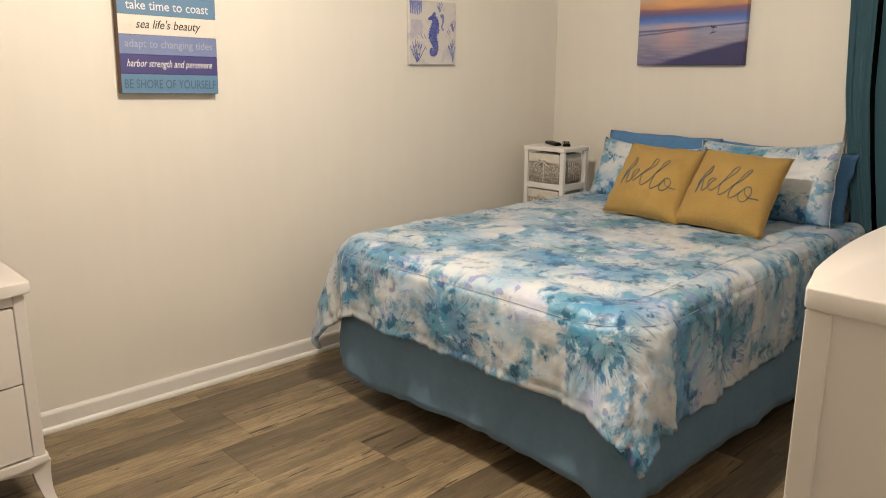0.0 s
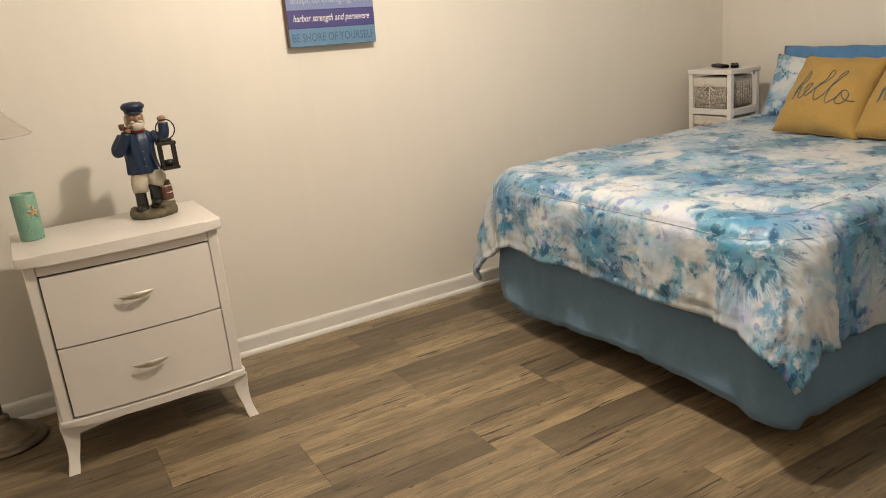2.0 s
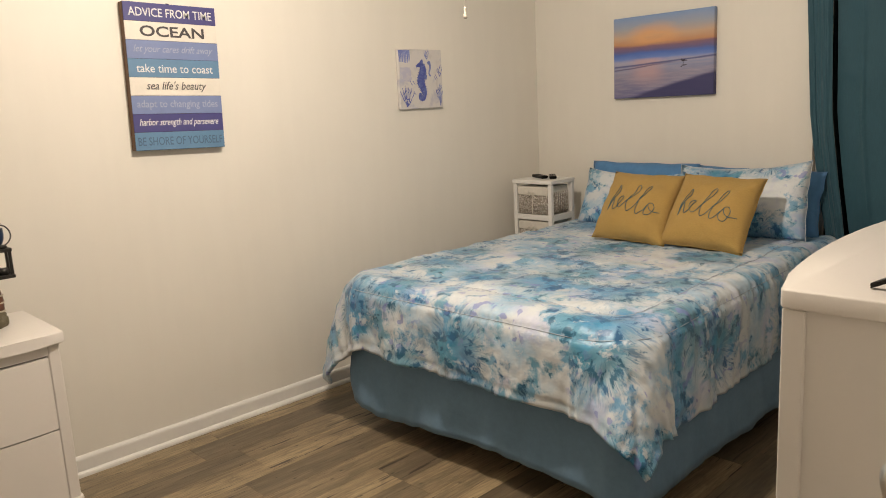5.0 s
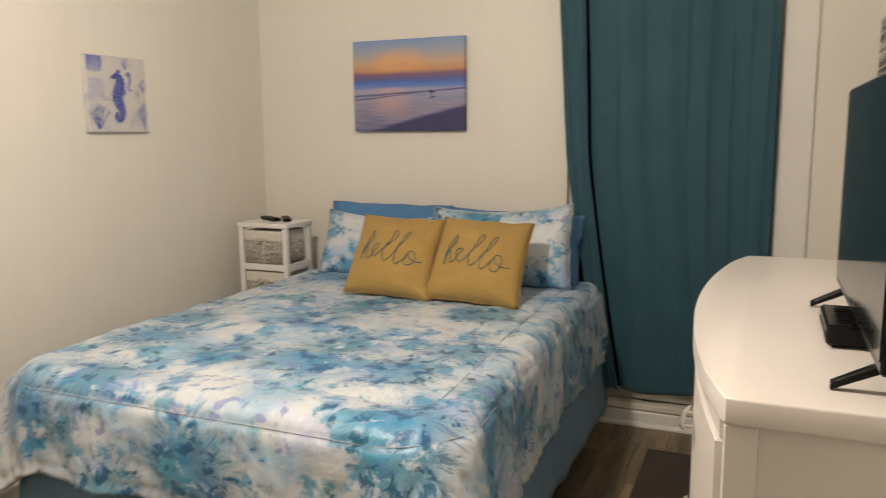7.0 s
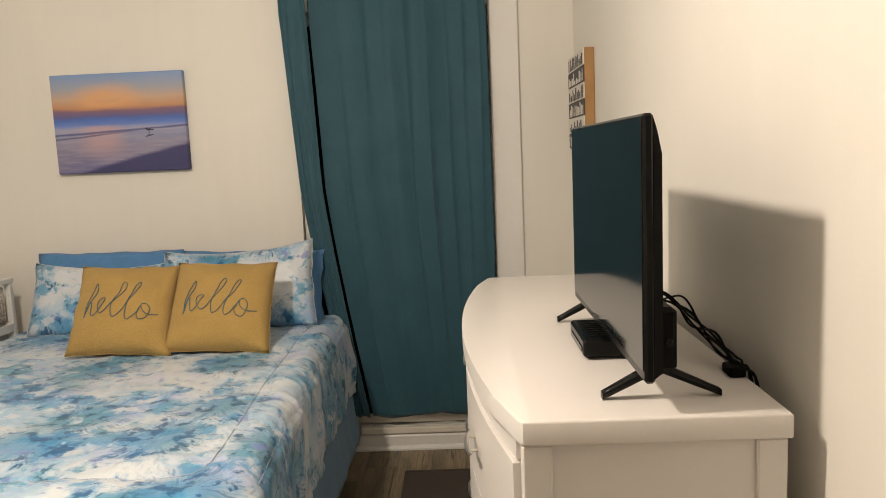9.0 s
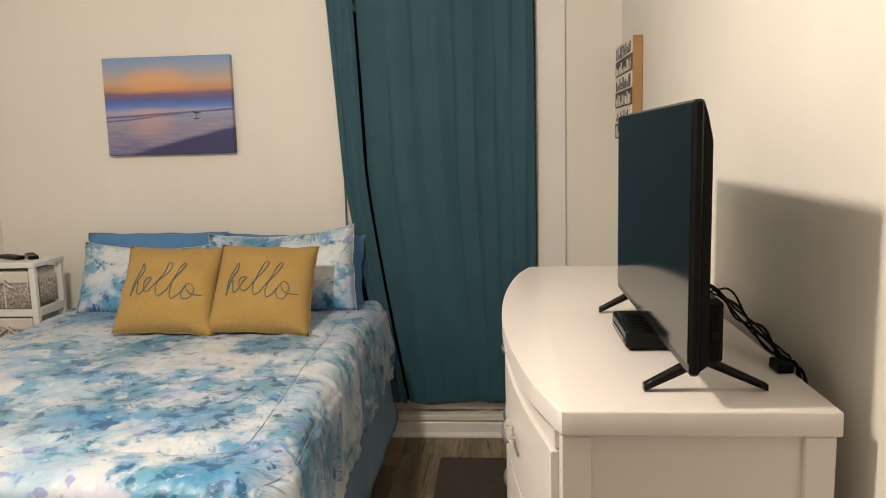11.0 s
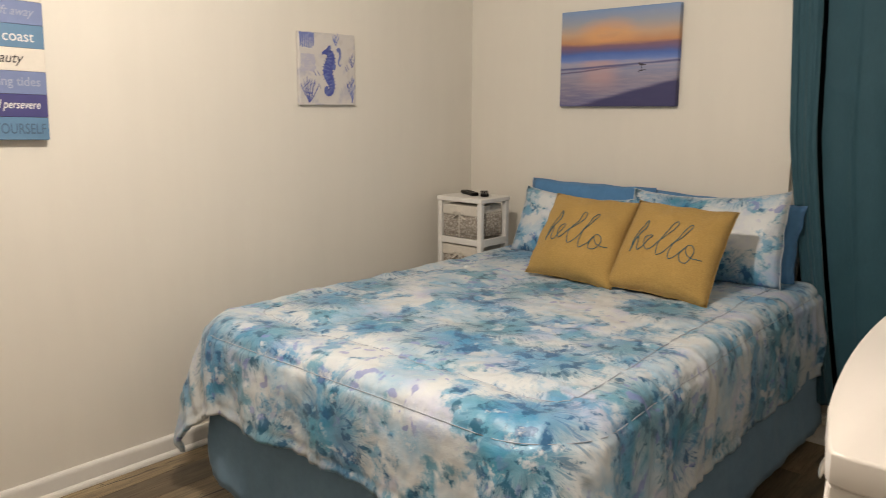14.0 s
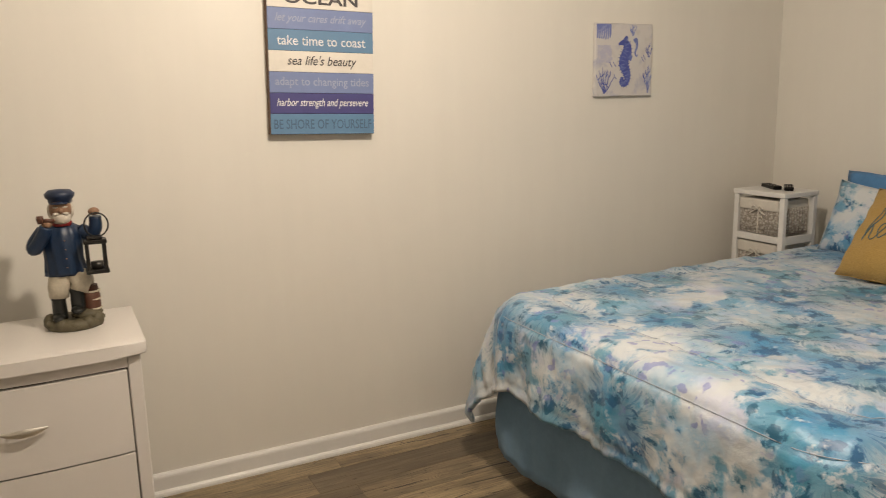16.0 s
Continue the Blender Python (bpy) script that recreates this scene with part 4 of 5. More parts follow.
def cabinet(name, label, at, turn, depth, width, height, bow, rows, columns, foot, top_t, low):
    """Local: back at x = 0, front towards +x, y from 0 to width."""
    c = thing(name, at, label, "dresser" if columns > 1 else "nightstand", turn=turn)
    ins = 0.018 if columns == 1 else 0.007
    y0, y1, d = ins, width - ins, depth - ins
    half = (y1 - y0) / 2
    xf = lambda y: d + bow * (1 - ((y - width / 2) / half) ** 2)
    bm = bmesh.new()
    prism(bm, bow_outline(0, depth, 0, width, bow), height - top_t, height, bevel=0.0045, seg=3)
    part("top", bm, LACQUER, c, smooth=True)
    bz, tz = foot, height - top_t - 0.001
    # carcass: recessed side panels, corner stiles, back
    for y, s in ((y0, 1), (y1, -1)):
        part("side_panel", boxes((0.03, d - 0.03, min(y + s * 0.008, y + s * 0.02), max(y + s * 0.008, y + s * 0.02), bz + 0.01, tz)), LACQUER, c)
        for xa, xb in ((0.004, 0.05), (d - 0.048, d - 0.002)):
            part("stile", boxes((xa, xb, min(y, y + s * 0.035), max(y, y + s * 0.035), bz, tz), bevel=0.003), LACQUER, c)
    part("back_panel", boxes((0.004, 0.012, y0 + 0.036, y1 - 0.036, bz, tz)), LACQUER, c)
    # added near-black sheet: puts the shade between the drawers into colour
    bm = bmesh.new()
    curved_slab(bm, lambda y: xf(y) - 0.03, y0 + 0.036, y1 - 0.036, bz + 0.002, tz - 0.002, 0.02)
    part("inner_front", bm, GAPSHADE, c)
    bm = bmesh.new()
    curved_slab(bm, lambda y: xf(y) - 0.004, y0 + 0.036, y1 - 0.036, tz - 0.034, tz, 0.03)
    part("top_rail", bm, LACQUER, c)
    # base moulding and curved apron
    bm = bmesh.new()
    prism(bm, bow_outline(0.0, depth - 0.008, 0.008, width - 0.008, bow), bz - 0.026, bz, bevel=0.005, seg=2)
    part("base_moulding", bm, LACQUER, c, smooth=True)
    bm = bmesh.new()
    n = 24
    for i in range(n):
        ya, yb = (y0 + (y1 - y0) * k / n for k in (i, i + 1))
        za, zb = (low + 0.035 * (1 - ((y - width / 2) / half) ** 2) for y in (ya, yb))
        vs = [bm.verts.new(p) for p in ((xf(ya) - 0.01, ya, za), (xf(yb) - 0.01, yb, zb), (xf(yb) - 0.01, yb, bz - 0.02), (xf(ya) - 0.01, ya, bz - 0.02), (xf(ya) - 0.028, ya, za), (xf(yb) - 0.028, yb, zb), (xf(yb) - 0.028, yb, bz - 0.02), (xf(ya) - 0.028, ya, bz - 0.02))]
        for q in ((0, 1, 2, 3), (7, 6, 5, 4), (4, 5, 1, 0)):
            bm.faces.new([vs[k] for k in q])
    part("apron", bm, LACQUER, c, smooth=True)
    # sabre feet
    for y, s in ((0.035, -1), (width - 0.035, 1)):
        for x, f in ((d - 0.032, 1), (0.03, -0.4)):
            bm = bmesh.new()
            rings = []
            for k in range(9):
                q = k / 8
                o = 0.045 * q**2.2
                r = 0.030 - 0.014 * min(1, q * 1.4) + 0.005 * max(0, q - 0.7)
                cx, cy = x + f * o, y + s * o * 0.45
                rings.append([bm.verts.new((cx + ax * r, cy + ay * r, (bz - 0.022) * (1 - q))) for ax, ay in ((-1, -1), (1, -1), (1, 1), (-1, 1))])
            bridge(bm, rings)
            bmesh.ops.recalc_face_normals(bm, faces=bm.faces)
            part("foot", bm, LACQUER, c, smooth=True)
    # drawers with pulls
    ztop, zlow = tz - 0.038, bz + 0.006
    ya, yb = y0 + 0.0365, y1 - 0.0365
    dh, dw = (ztop - zlow) / rows, (yb - ya) / columns
    for i in range(rows):
        for j in range(columns):
            a, b = ya + dw * j + 0.0025, ya + dw * (j + 1) - 0.0025
            bm = bmesh.new()
            curved_slab(bm, lambda y: xf(y) + 0.001, a, b, zlow + dh * i + 0.0025, zlow + dh * (i + 1) - 0.0025, 0.02, bevel=0.002)
            dr = part("drawer_front", bm, LACQUER, c, smooth=True)
            mid = (a + b) / 2
            bm = pull(0.115 if columns == 1 else 0.13, 0.022)
            bm.transform(Matrix.Translation((xf(mid) + 0.001, mid, zlow + dh * (i + 0.52))))
            part("pull", bm, STEEL, dr, "brushed nickel pull", True)
    return c


cabinet("nightstand", "white two-drawer bow-front nightstand with nickel pulls and splayed feet", (-2.60, -0.098, 0), 0, 0.435, 0.641, 0.75, 0.018, 2, 1, 0.18, 0.036, 0.115)
cabinet("dresser", "tall white bow-front dresser with nickel pulls under the television", (0.182, 2.612, 0), 180, 0.413, 1.318, 1.003, 0.078, 4, 2, 0.16, 0.040, 0.10)

# ---- television and what lies round it ----
DT = 1.0035
tv = thing("television", (0.0, 1.649, DT), "black flat-screen television, switched off, on two splayed feet", "television")
part("bezel", boxes((-0.035, -0.019, -0.346, 0.346, 0.048, 0.449), bevel=0.004), BLACK, tv)
part("screen", boxes((-0.0366, -0.0352, -0.338, 0.338, 0.066, 0.441)), SCREEN, tv, "dark glossy screen")
bm = bmesh.new()
rings = []
for x, y, z0, z1 in ((-0.019, 0.343, 0.055, 0.442), (-0.013, 0.340, 0.058, 0.425), (-0.005, 0.336, 0.062, 0.39)):
    rings.append([bm.verts.new((x, a, b)) for a, b in ((-y, z0), (y, z0), (y, z1), (-y, z1))])
bridge(bm, rings)
bmesh.ops.recalc_face_normals(bm, faces=bm.faces)
for f in bm.faces:
    f.smooth = False
part("back_shell", bm, MATTBLACK, tv)
part("connector_box", boxes((-0.018, 0.026, -0.305, 0.30, 0.052, 0.155), bevel=0.008), MATTBLACK, tv)
bm = bmesh.new()
bridge(bm, [ring(bm, (0.012, -0.3055 - k, 0.10), Vector((1, 0, 0)), Vector((0, 0, 1)), r, r, 20) for k, r in ((0, 0.007), (0.0005, 0.007), (0.0006, 0.005), (0.0003, 0.0045))])
bmesh.ops.recalc_face_normals(bm, faces=bm.faces)
part("speaker_grille", bm, BLACK, tv)
for y in (-0.262, 0.295):
    bm = bmesh.new()
    for tip in (-0.085, 0.105):
        rings = []
        for k in range(8):
            q = k / 7
            x, z, r = 0.004 + (tip - 0.004) * q, 0.052 * (1 - q) + 0.006 * q, 0.010 - 0.003 * q
            rings.append([bm.verts.new((x, y + a * r * 1.1, z + b * r * 0.75)) for a, b in ((-1, -1), (1, -1), (1, 1), (-1, 1))])
        bridge(bm, rings)
    bmesh.ops.recalc_face_normals(bm, faces=bm.faces)
    part("foot", bm, BLACK, tv, smooth=False)

stb = thing("set_top_box", (-0.022, 1.70, DT), "small black set-top box under the television", "set-top box")
part("case", boxes((-0.055, 0.055, -0.088, 0.088, 0.004, 0.040), bevel=0.005), BLACK, stb)
part("front_strip", boxes((-0.0566, -0.0552, -0.07, 0.07, 0.014, 0.022)), SCREEN, stb)
bm = bmesh.new()
for i in range(7):
    box(bm, -0.035, 0.035, -0.06 + i * 0.018, -0.054 + i * 0.018, 0.0401, 0.0412)
tagged(part("vent_ribs", bm, MATTBLACK, stb), kind="stuff")
for sx in (-1, 1):
    for sy in (-1, 1):
        part("rubber_foot", lathe(bmesh.new(), [(0.006, 0), (0.006, 0.005)], 10, (sx * 0.04, sy * 0.07, 0)), MATTBLACK, stb)

rnd = random.Random(7)
for k in range(7):
    e, f = rnd.random(), rnd.random()
    pts = [(0.03, 1.82 + 0.02 * k, DT + 0.15 - 0.012 * k), (0.075, 1.78 + 0.02 * e, DT + 0.125 - 0.01 * k), (0.115, 1.70 + 0.03 * f, DT + 0.085 + 0.02 * e), (0.140 - 0.02 * f, 1.60 + 0.09 * e, DT + 0.045 + 0.075 * f),
           (0.160 - 0.025 * e, 1.52 + 0.10 * f, DT + 0.018 + 0.075 * e), (0.172, 1.48 + 0.07 * e, DT + 0.012 + 0.02 * f), (0.196, 1.46 + 0.09 * f, DT - 0.012), (0.205, 1.48 + 0.09 * f, DT - 0.2)]
    bm = tube(bmesh.new(), spline(pts, 6), 0.0017 + 0.0010 * e, 7)
    tagged(link("cable", bm, MATTBLACK), "black cable in a tangle behind the television", "cable", "cables behind the television")
bm = bmesh.new()
box(bm, 0.150, 0.178, 1.470, 1.515, DT, DT + 0.018, 0.004, 2)
tagged(link("power_adapter", bm, MATTBLACK), "black plug-in power adapter among the cables", "power adapter")

# ---- floor mat ----
bm = bmesh.new()
box(bm, -0.588, -0.08, 2.68, 3.415, 0.0, 0.009, 0.003, 1)
mat_ob = tagged(link("floor_mat", bm, RUG), "dark brown rectangular floor mat before the curtain", "floor mat")
part("binding", boxes((-0.596, -0.580, 2.678, 3.423, 0.0, 0.0105), (-0.588, -0.08, 3.407, 3.423, 0.0, 0.0105), bevel=0.002), RUG, mat_ob)

# ---- pictures ----
def canvas_uv(bm, y_axis, lo, hi):
    lay = bm.loops.layers.uv.new("UVMap")
    for f in bm.faces:
        for lp in f.loops:
            lp[lay].uv = ((lp.vert.co[y_axis] - lo[0]) / (hi[0] - lo[0]), (lp.vert.co.z - lo[1]) / (hi[1] - lo[1]))
    return bm


pic = thing("canvas_picture", (-1.842, YB - 0.001, 1.382), "stretched canvas print of a beach at sunset", "picture")
bm = boxes((-0.304, 0.304, -0.034, -0.001, 0.0, 0.447), bevel=0.003)
part("canvas", canvas_uv(bm, 0, (-0.304, 0.0), (0.304, 0.447)), SUNSET, pic)
BIRD = surface("bird_paint", (0.035, 0.03, 0.05), 0.6)
bm = bmesh.new()
bx, bz = 0.132, 0.176
for s, k in ((1, 1.0), (-1, 0.6)):
    for cx, cz, rx, rz in ((0.0, 0.012, 0.013, 0.0048), (0.012, 0.0105, 0.012, 0.0024), (-0.011, 0.018, 0.0038, 0.0036), (-0.0165, 0.0175, 0.004, 0.001)):
        ball(bm, (bx + cx, -0.0345, bz + s * cz * (1 if s > 0 else 1.15)), rx, 0.0006, rz * k, seg=14, rows=6)
for lx in (-0.001, 0.002):
    box(bm, bx + lx - 0.0005, bx + lx + 0.0005, -0.0350, -0.0342, bz - 0.012, bz + 0.008)
part("bird", bm, BIRD, pic, "dark painted shore bird")

CANVAS = washed("seahorse_print", (0.60, 0.58, 0.57), (((0.36, 0.37, 0.50), 0.54), ((0.47, 0.44, 0.43), 0.54)), 11.0)
INK = washed("indigo_wash", (0.075, 0.10, 0.36), (((0.20, 0.25, 0.52), 0.50), ((0.04, 0.05, 0.19), 0.56)), 45.0)
PALEINK = washed("pale_indigo_wash", (0.17, 0.21, 0.47), (((0.36, 0.40, 0.62), 0.50),), 30.0)
sea = thing("seahorse_canvas", (XL + 0.001, 2.676, 1.385), "small square canvas print of a blue watercolour seahorse", "picture")
part("canvas", boxes((0.0, 0.020, -0.161, 0.161, 0.0, 0.314), bevel=0.003), CANVAS, sea)


def stroke(bm, pts, width, x=0.0206):
    """A flat painted stroke on the canvas from points (y, z)."""
    line = spline([(0, y, z) for y, z in pts], 6)
    rows = []
    for i, p in enumerate(line):
        way = (line[min(i + 1, len(line) - 1)] - line[max(i - 1, 0)]).normalized()
        s = Vector((0, -way.z, way.y)) * width(i / (len(line) - 1))
        rows.append([bm.verts.new(Vector((x, 0, 0)) + p + s * k) for k in (-1, 1)])
    for a, b in zip(rows, rows[1:]):
        bm.faces.new((a[0], a[1], b[1], b[0]))
    return bm


spine = [(-0.034, 0.224), (-0.010, 0.232), (0.012, 0.224), (0.016, 0.195), (0.002, 0.168), (-0.004, 0.138), (0.012, 0.108), (0.020, 0.078), (0.006, 0.055), (-0.014, 0.058), (-0.014, 0.076), (-0.002, 0.078)]
body_wide = lambda t: 0.005 + 0.021 * math.sin(math.pi * min(1, t * 1.3)) ** 1.1 if t < 0.68 else 0.0115 * (1 - t) / 0.32 + 0.004
bm = stroke(bmesh.new(), spine, body_wide)
stroke(bm, [(-0.002, 0.238), (0.010, 0.256), (0.018, 0.246)], lambda t: 0.008 * (1 - t) + 0.002, 0.0208)
stroke(bm, [(0.018, 0.180), (0.036, 0.174), (0.030, 0.156)], lambda t: 0.008, 0.0208)
line = spline([(0, y, z) for y, z in spine], 6)
for i in range(8, len(line) - 4, 2):
    way = (line[i + 1] - line[i - 1]).normalized()
    side = Vector((0, -way.z, way.y)) * body_wide(i / (len(line) - 1))
    for k in (-1, 1):
        p, q = line[i] + side * k * 0.8, line[i] + side * k * 1.35
        stroke(bm, [(p.y, p.z), (q.y, q.z)], lambda t: 0.0028 * (1 - t) + 0.0006, 0.0207)
part("seahorse", bm, INK, sea, "painted indigo seahorse")
bm = bmesh.new()
for i in range(12, len(line) - 8, 3):
    way = (line[i + 1] - line[i - 1]).normalized()
    side = Vector((0, -way.z, way.y)) * body_wide(i / (len(line) - 1)) * 0.7
    p, q = line[i] - side, line[i] + side * 0.4
    stroke(bm, [(p.y, p.z), (q.y, q.z)], lambda t: 0.0017, 0.0211)
part("body_rings", bm, PALEINK, sea, "pale painted rings on the seahorse")
bm = stroke(bmesh.new(), [(0.052, 0.238), (0.066, 0.246), (0.070, 0.216), (0.060, 0.190), (0.068, 0.174), (0.076, 0.182)], lambda t: 0.007 * (1 - t) + 0.002)
part("small_seahorse", bm, PALEINK, sea, "painted small pale seahorse")
rnd = random.Random(5)


def plant(name, ink, y0, z0, stems, tall, spread, twigs, thick=0.0022):
    """A sea plant: stems fanned out of one root, each with side twigs."""
    bm = bmesh.new()
    k = 0
    inside = lambda y: max(-0.157, min(0.157, y))
    for i in range(stems):
        q = i / max(1, stems - 1) - 0.5
        high = tall * (1 - 0.5 * abs(q)) * rnd.uniform(0.85, 1.1)
        pts = [(y0 + q * spread * f + rnd.uniform(-0.003, 0.003), z0 + high * f) for f in (0.0, 0.35, 0.7, 1.0)]
        stroke(bm, [(inside(y), z) for y, z in pts], lambda t: thick * (1.2 - 0.6 * t), 0.0205 + 0.00006 * k)
        k += 1
        for j in range(twigs):
            y, z = pts[1 + j % 2]
            sgn = 1 if j % 2 else -1
            stroke(bm, [(inside(y), z), (inside(y + sgn * 0.009), z + 0.010), (inside(y + sgn * 0.011), z + 0.024)], lambda t: thick * (1.1 - 0.7 * t), 0.0205 + 0.00006 * k)
            k += 1
    part(name, bm, ink, sea, "painted sea plant")


plant("coral", INK, -0.110, 0.012, 6, 0.110, 0.110, 4, 0.0021)
plant("sea_grass", PALEINK, 0.138, 0.012, 4, 0.125, 0.030, 3)
plant("sea_grass", INK, 0.120, 0.060, 2, 0.060, 0.020, 2, 0.0018)
plant("sea_fern", INK, 0.140, 0.170, 3, 0.060, 0.030, 3, 0.0017)
plant("sea_fern", PALEINK, 0.045, 0.262, 3, 0.044, 0.030, 2)
bm = bmesh.new()
for i in range(7):
    y = -0.152 + 0.0115 * i
    stroke(bm, [(y, 0.310), (y + 0.002, 0.275), (y, 0.243 + 0.012 * rnd.random())], lambda t: 0.0064 * (1 - 0.55 * t), 0.0205 + 0.00006 * i)
part("corner_wash", bm, PALEINK, sea, "blue watercolour wash in the corner")
HAZE = washed("lavender_wash", (0.45, 0.45, 0.56), (((0.56, 0.54, 0.56), 0.48),), 40.0)
bm = bmesh.new()
for i in range(6):
    z = 0.150 + 0.0125 * i
    stroke(bm, [(-0.150, z), (-0.115, z + 0.003 * rnd.random()), (-0.078 + 0.01 * rnd.random(), z)], lambda t: 0.0066, 0.0204 + 0.00004 * i)
part("pale_wash", bm, HAZE, sea, "pale lavender wash")
for y, z in ((-0.082, 0.148), (-0.062, 0.150), (0.098, 0.172), (0.108, 0.180), (-0.058, 0.095)):
    part("paint_dab", stroke(bmesh.new(), [(y, z), (y + 0.006, z - 0.012), (y + 0.014, z - 0.021)], lambda t: 0.0017, 0.0209), INK, sea)

# ---- wooden word sign ----
sign = thing("word_sign", (XL + 0.001, 1.262, 1.272), "wooden plank sign with blue and white lettered stripes", "sign")
sign.matrix_basis = pose(XL + 0.001, 1.262, 1.272, -1.6, 0, 0)
part("backing", boxes((0.0, 0.036, -0.196, 0.196, 0.0, 0.585), bevel=0.002), DARKWOOD, sign, "dark brown wooden backing")
NAVY, WHITEP, PERI, AQUA = (surface(nm, c, 0.55, var=0.07, scale=12, bump=0.08) for nm, c in (("navy_stripe", (0.052, 0.050, 0.19)), ("white_stripe", (0.70, 0.66, 0.60)), ("periwinkle_stripe", (0.165, 0.215, 0.40)), ("aqua_stripe", (0.105, 0.215, 0.36))))
GREYT, WHITET, DARKT = (surface(nm, c, 0.6) for nm, c in (("grey_letters", (0.33, 0.37, 0.50)), ("white_letters", (0.70, 0.70, 0.72)), ("dark_letters", (0.05, 0.045, 0.05))))
SLATE = surface("slate_letters", (0.06, 0.12, 0.20), 0.6)
face = Matrix(((0, 0, 1, 0), (1, 0, 0, 0), (0, 1, 0, 0), (0, 0, 0, 1)))
for k, (body, stripe, ink, wide, tall, shear) in enumerate((("ADVICE FROM TIME", NAVY, WHITET, 0.355, 0.034, 0), ("OCEAN", WHITEP, DARKT, 0.275, 0.043, 0), ("let your cares drift away", PERI, GREYT, 0.34, 0.036, 0.35),
                                                  ("take time to coast", AQUA, WHITET, 0.33, 0.034, 0), ("sea life's beauty", WHITEP, DARKT, 0.26, 0.044, 0.3), ("adapt to changing tides", PERI, GREYT, 0.352, 0.038, 0),
                                                  ("harbor strength and persevere", NAVY, WHITET, 0.345, 0.036, 0.3), ("BE SHORE OF YOURSELF", AQUA, SLATE, 0.37, 0.034, 0))):
    z1 = 0.585 - k * 0.0731
    st = part("stripe", boxes((0.0362, 0.0402, -0.196, 0.196, z1 - 0.0724, z1), bevel=0.001), stripe, sign)
    text_mesh(body, wide, tall, ink, st, Matrix.Translation((0.0404, 0.0, z1 - 0.0365)) @ face, shear=shear, bold=0.022 if body == "OCEAN" else 0.006)
part("hanger", boxes((0.012, 0.016, -0.006, 0.006, 0.585, 0.592)), MATTBLACK, sign)

# ---- block sign on the television wall ----
blk = thing("block_sign", (XR - 0.001, 3.385, 1.40), "black and white plank wall sign with tan wooden edges", "sign")
part("backing", boxes((-0.038, 0.0, -0.205, 0.205, 0.0, 0.385), bevel=0.002), OAK, blk, "tan wooden edge")
for k in range(6):
    z0 = 0.385 - 0.064 * (k + 1)
    light = k % 2 == 0
    st = part("stripe", boxes((-0.0416, -0.0384, -0.205, 0.205, z0 + 0.0008, z0 + 0.0632), bevel=0.001), WHITEP if light else DARKT, blk)
    bm = bmesh.new()
    r = random.Random(k)
    y = -0.18
    while y < 0.17:
        w = r.uniform(0.008, 0.03)
        h = r.uniform(0.015, 0.05)
        box(bm, -0.0424, -0.0418, y, y + w, z0 + 0.006, z0 + 0.006 + h)
        y += w + r.uniform(0.006, 0.02)
    tagged(part("printed_strip", bm, DARKT if light else WHITEP, st, "printed bars"), kind="stuff")

# ---- on the nightstand ----
NZ = 0.7505


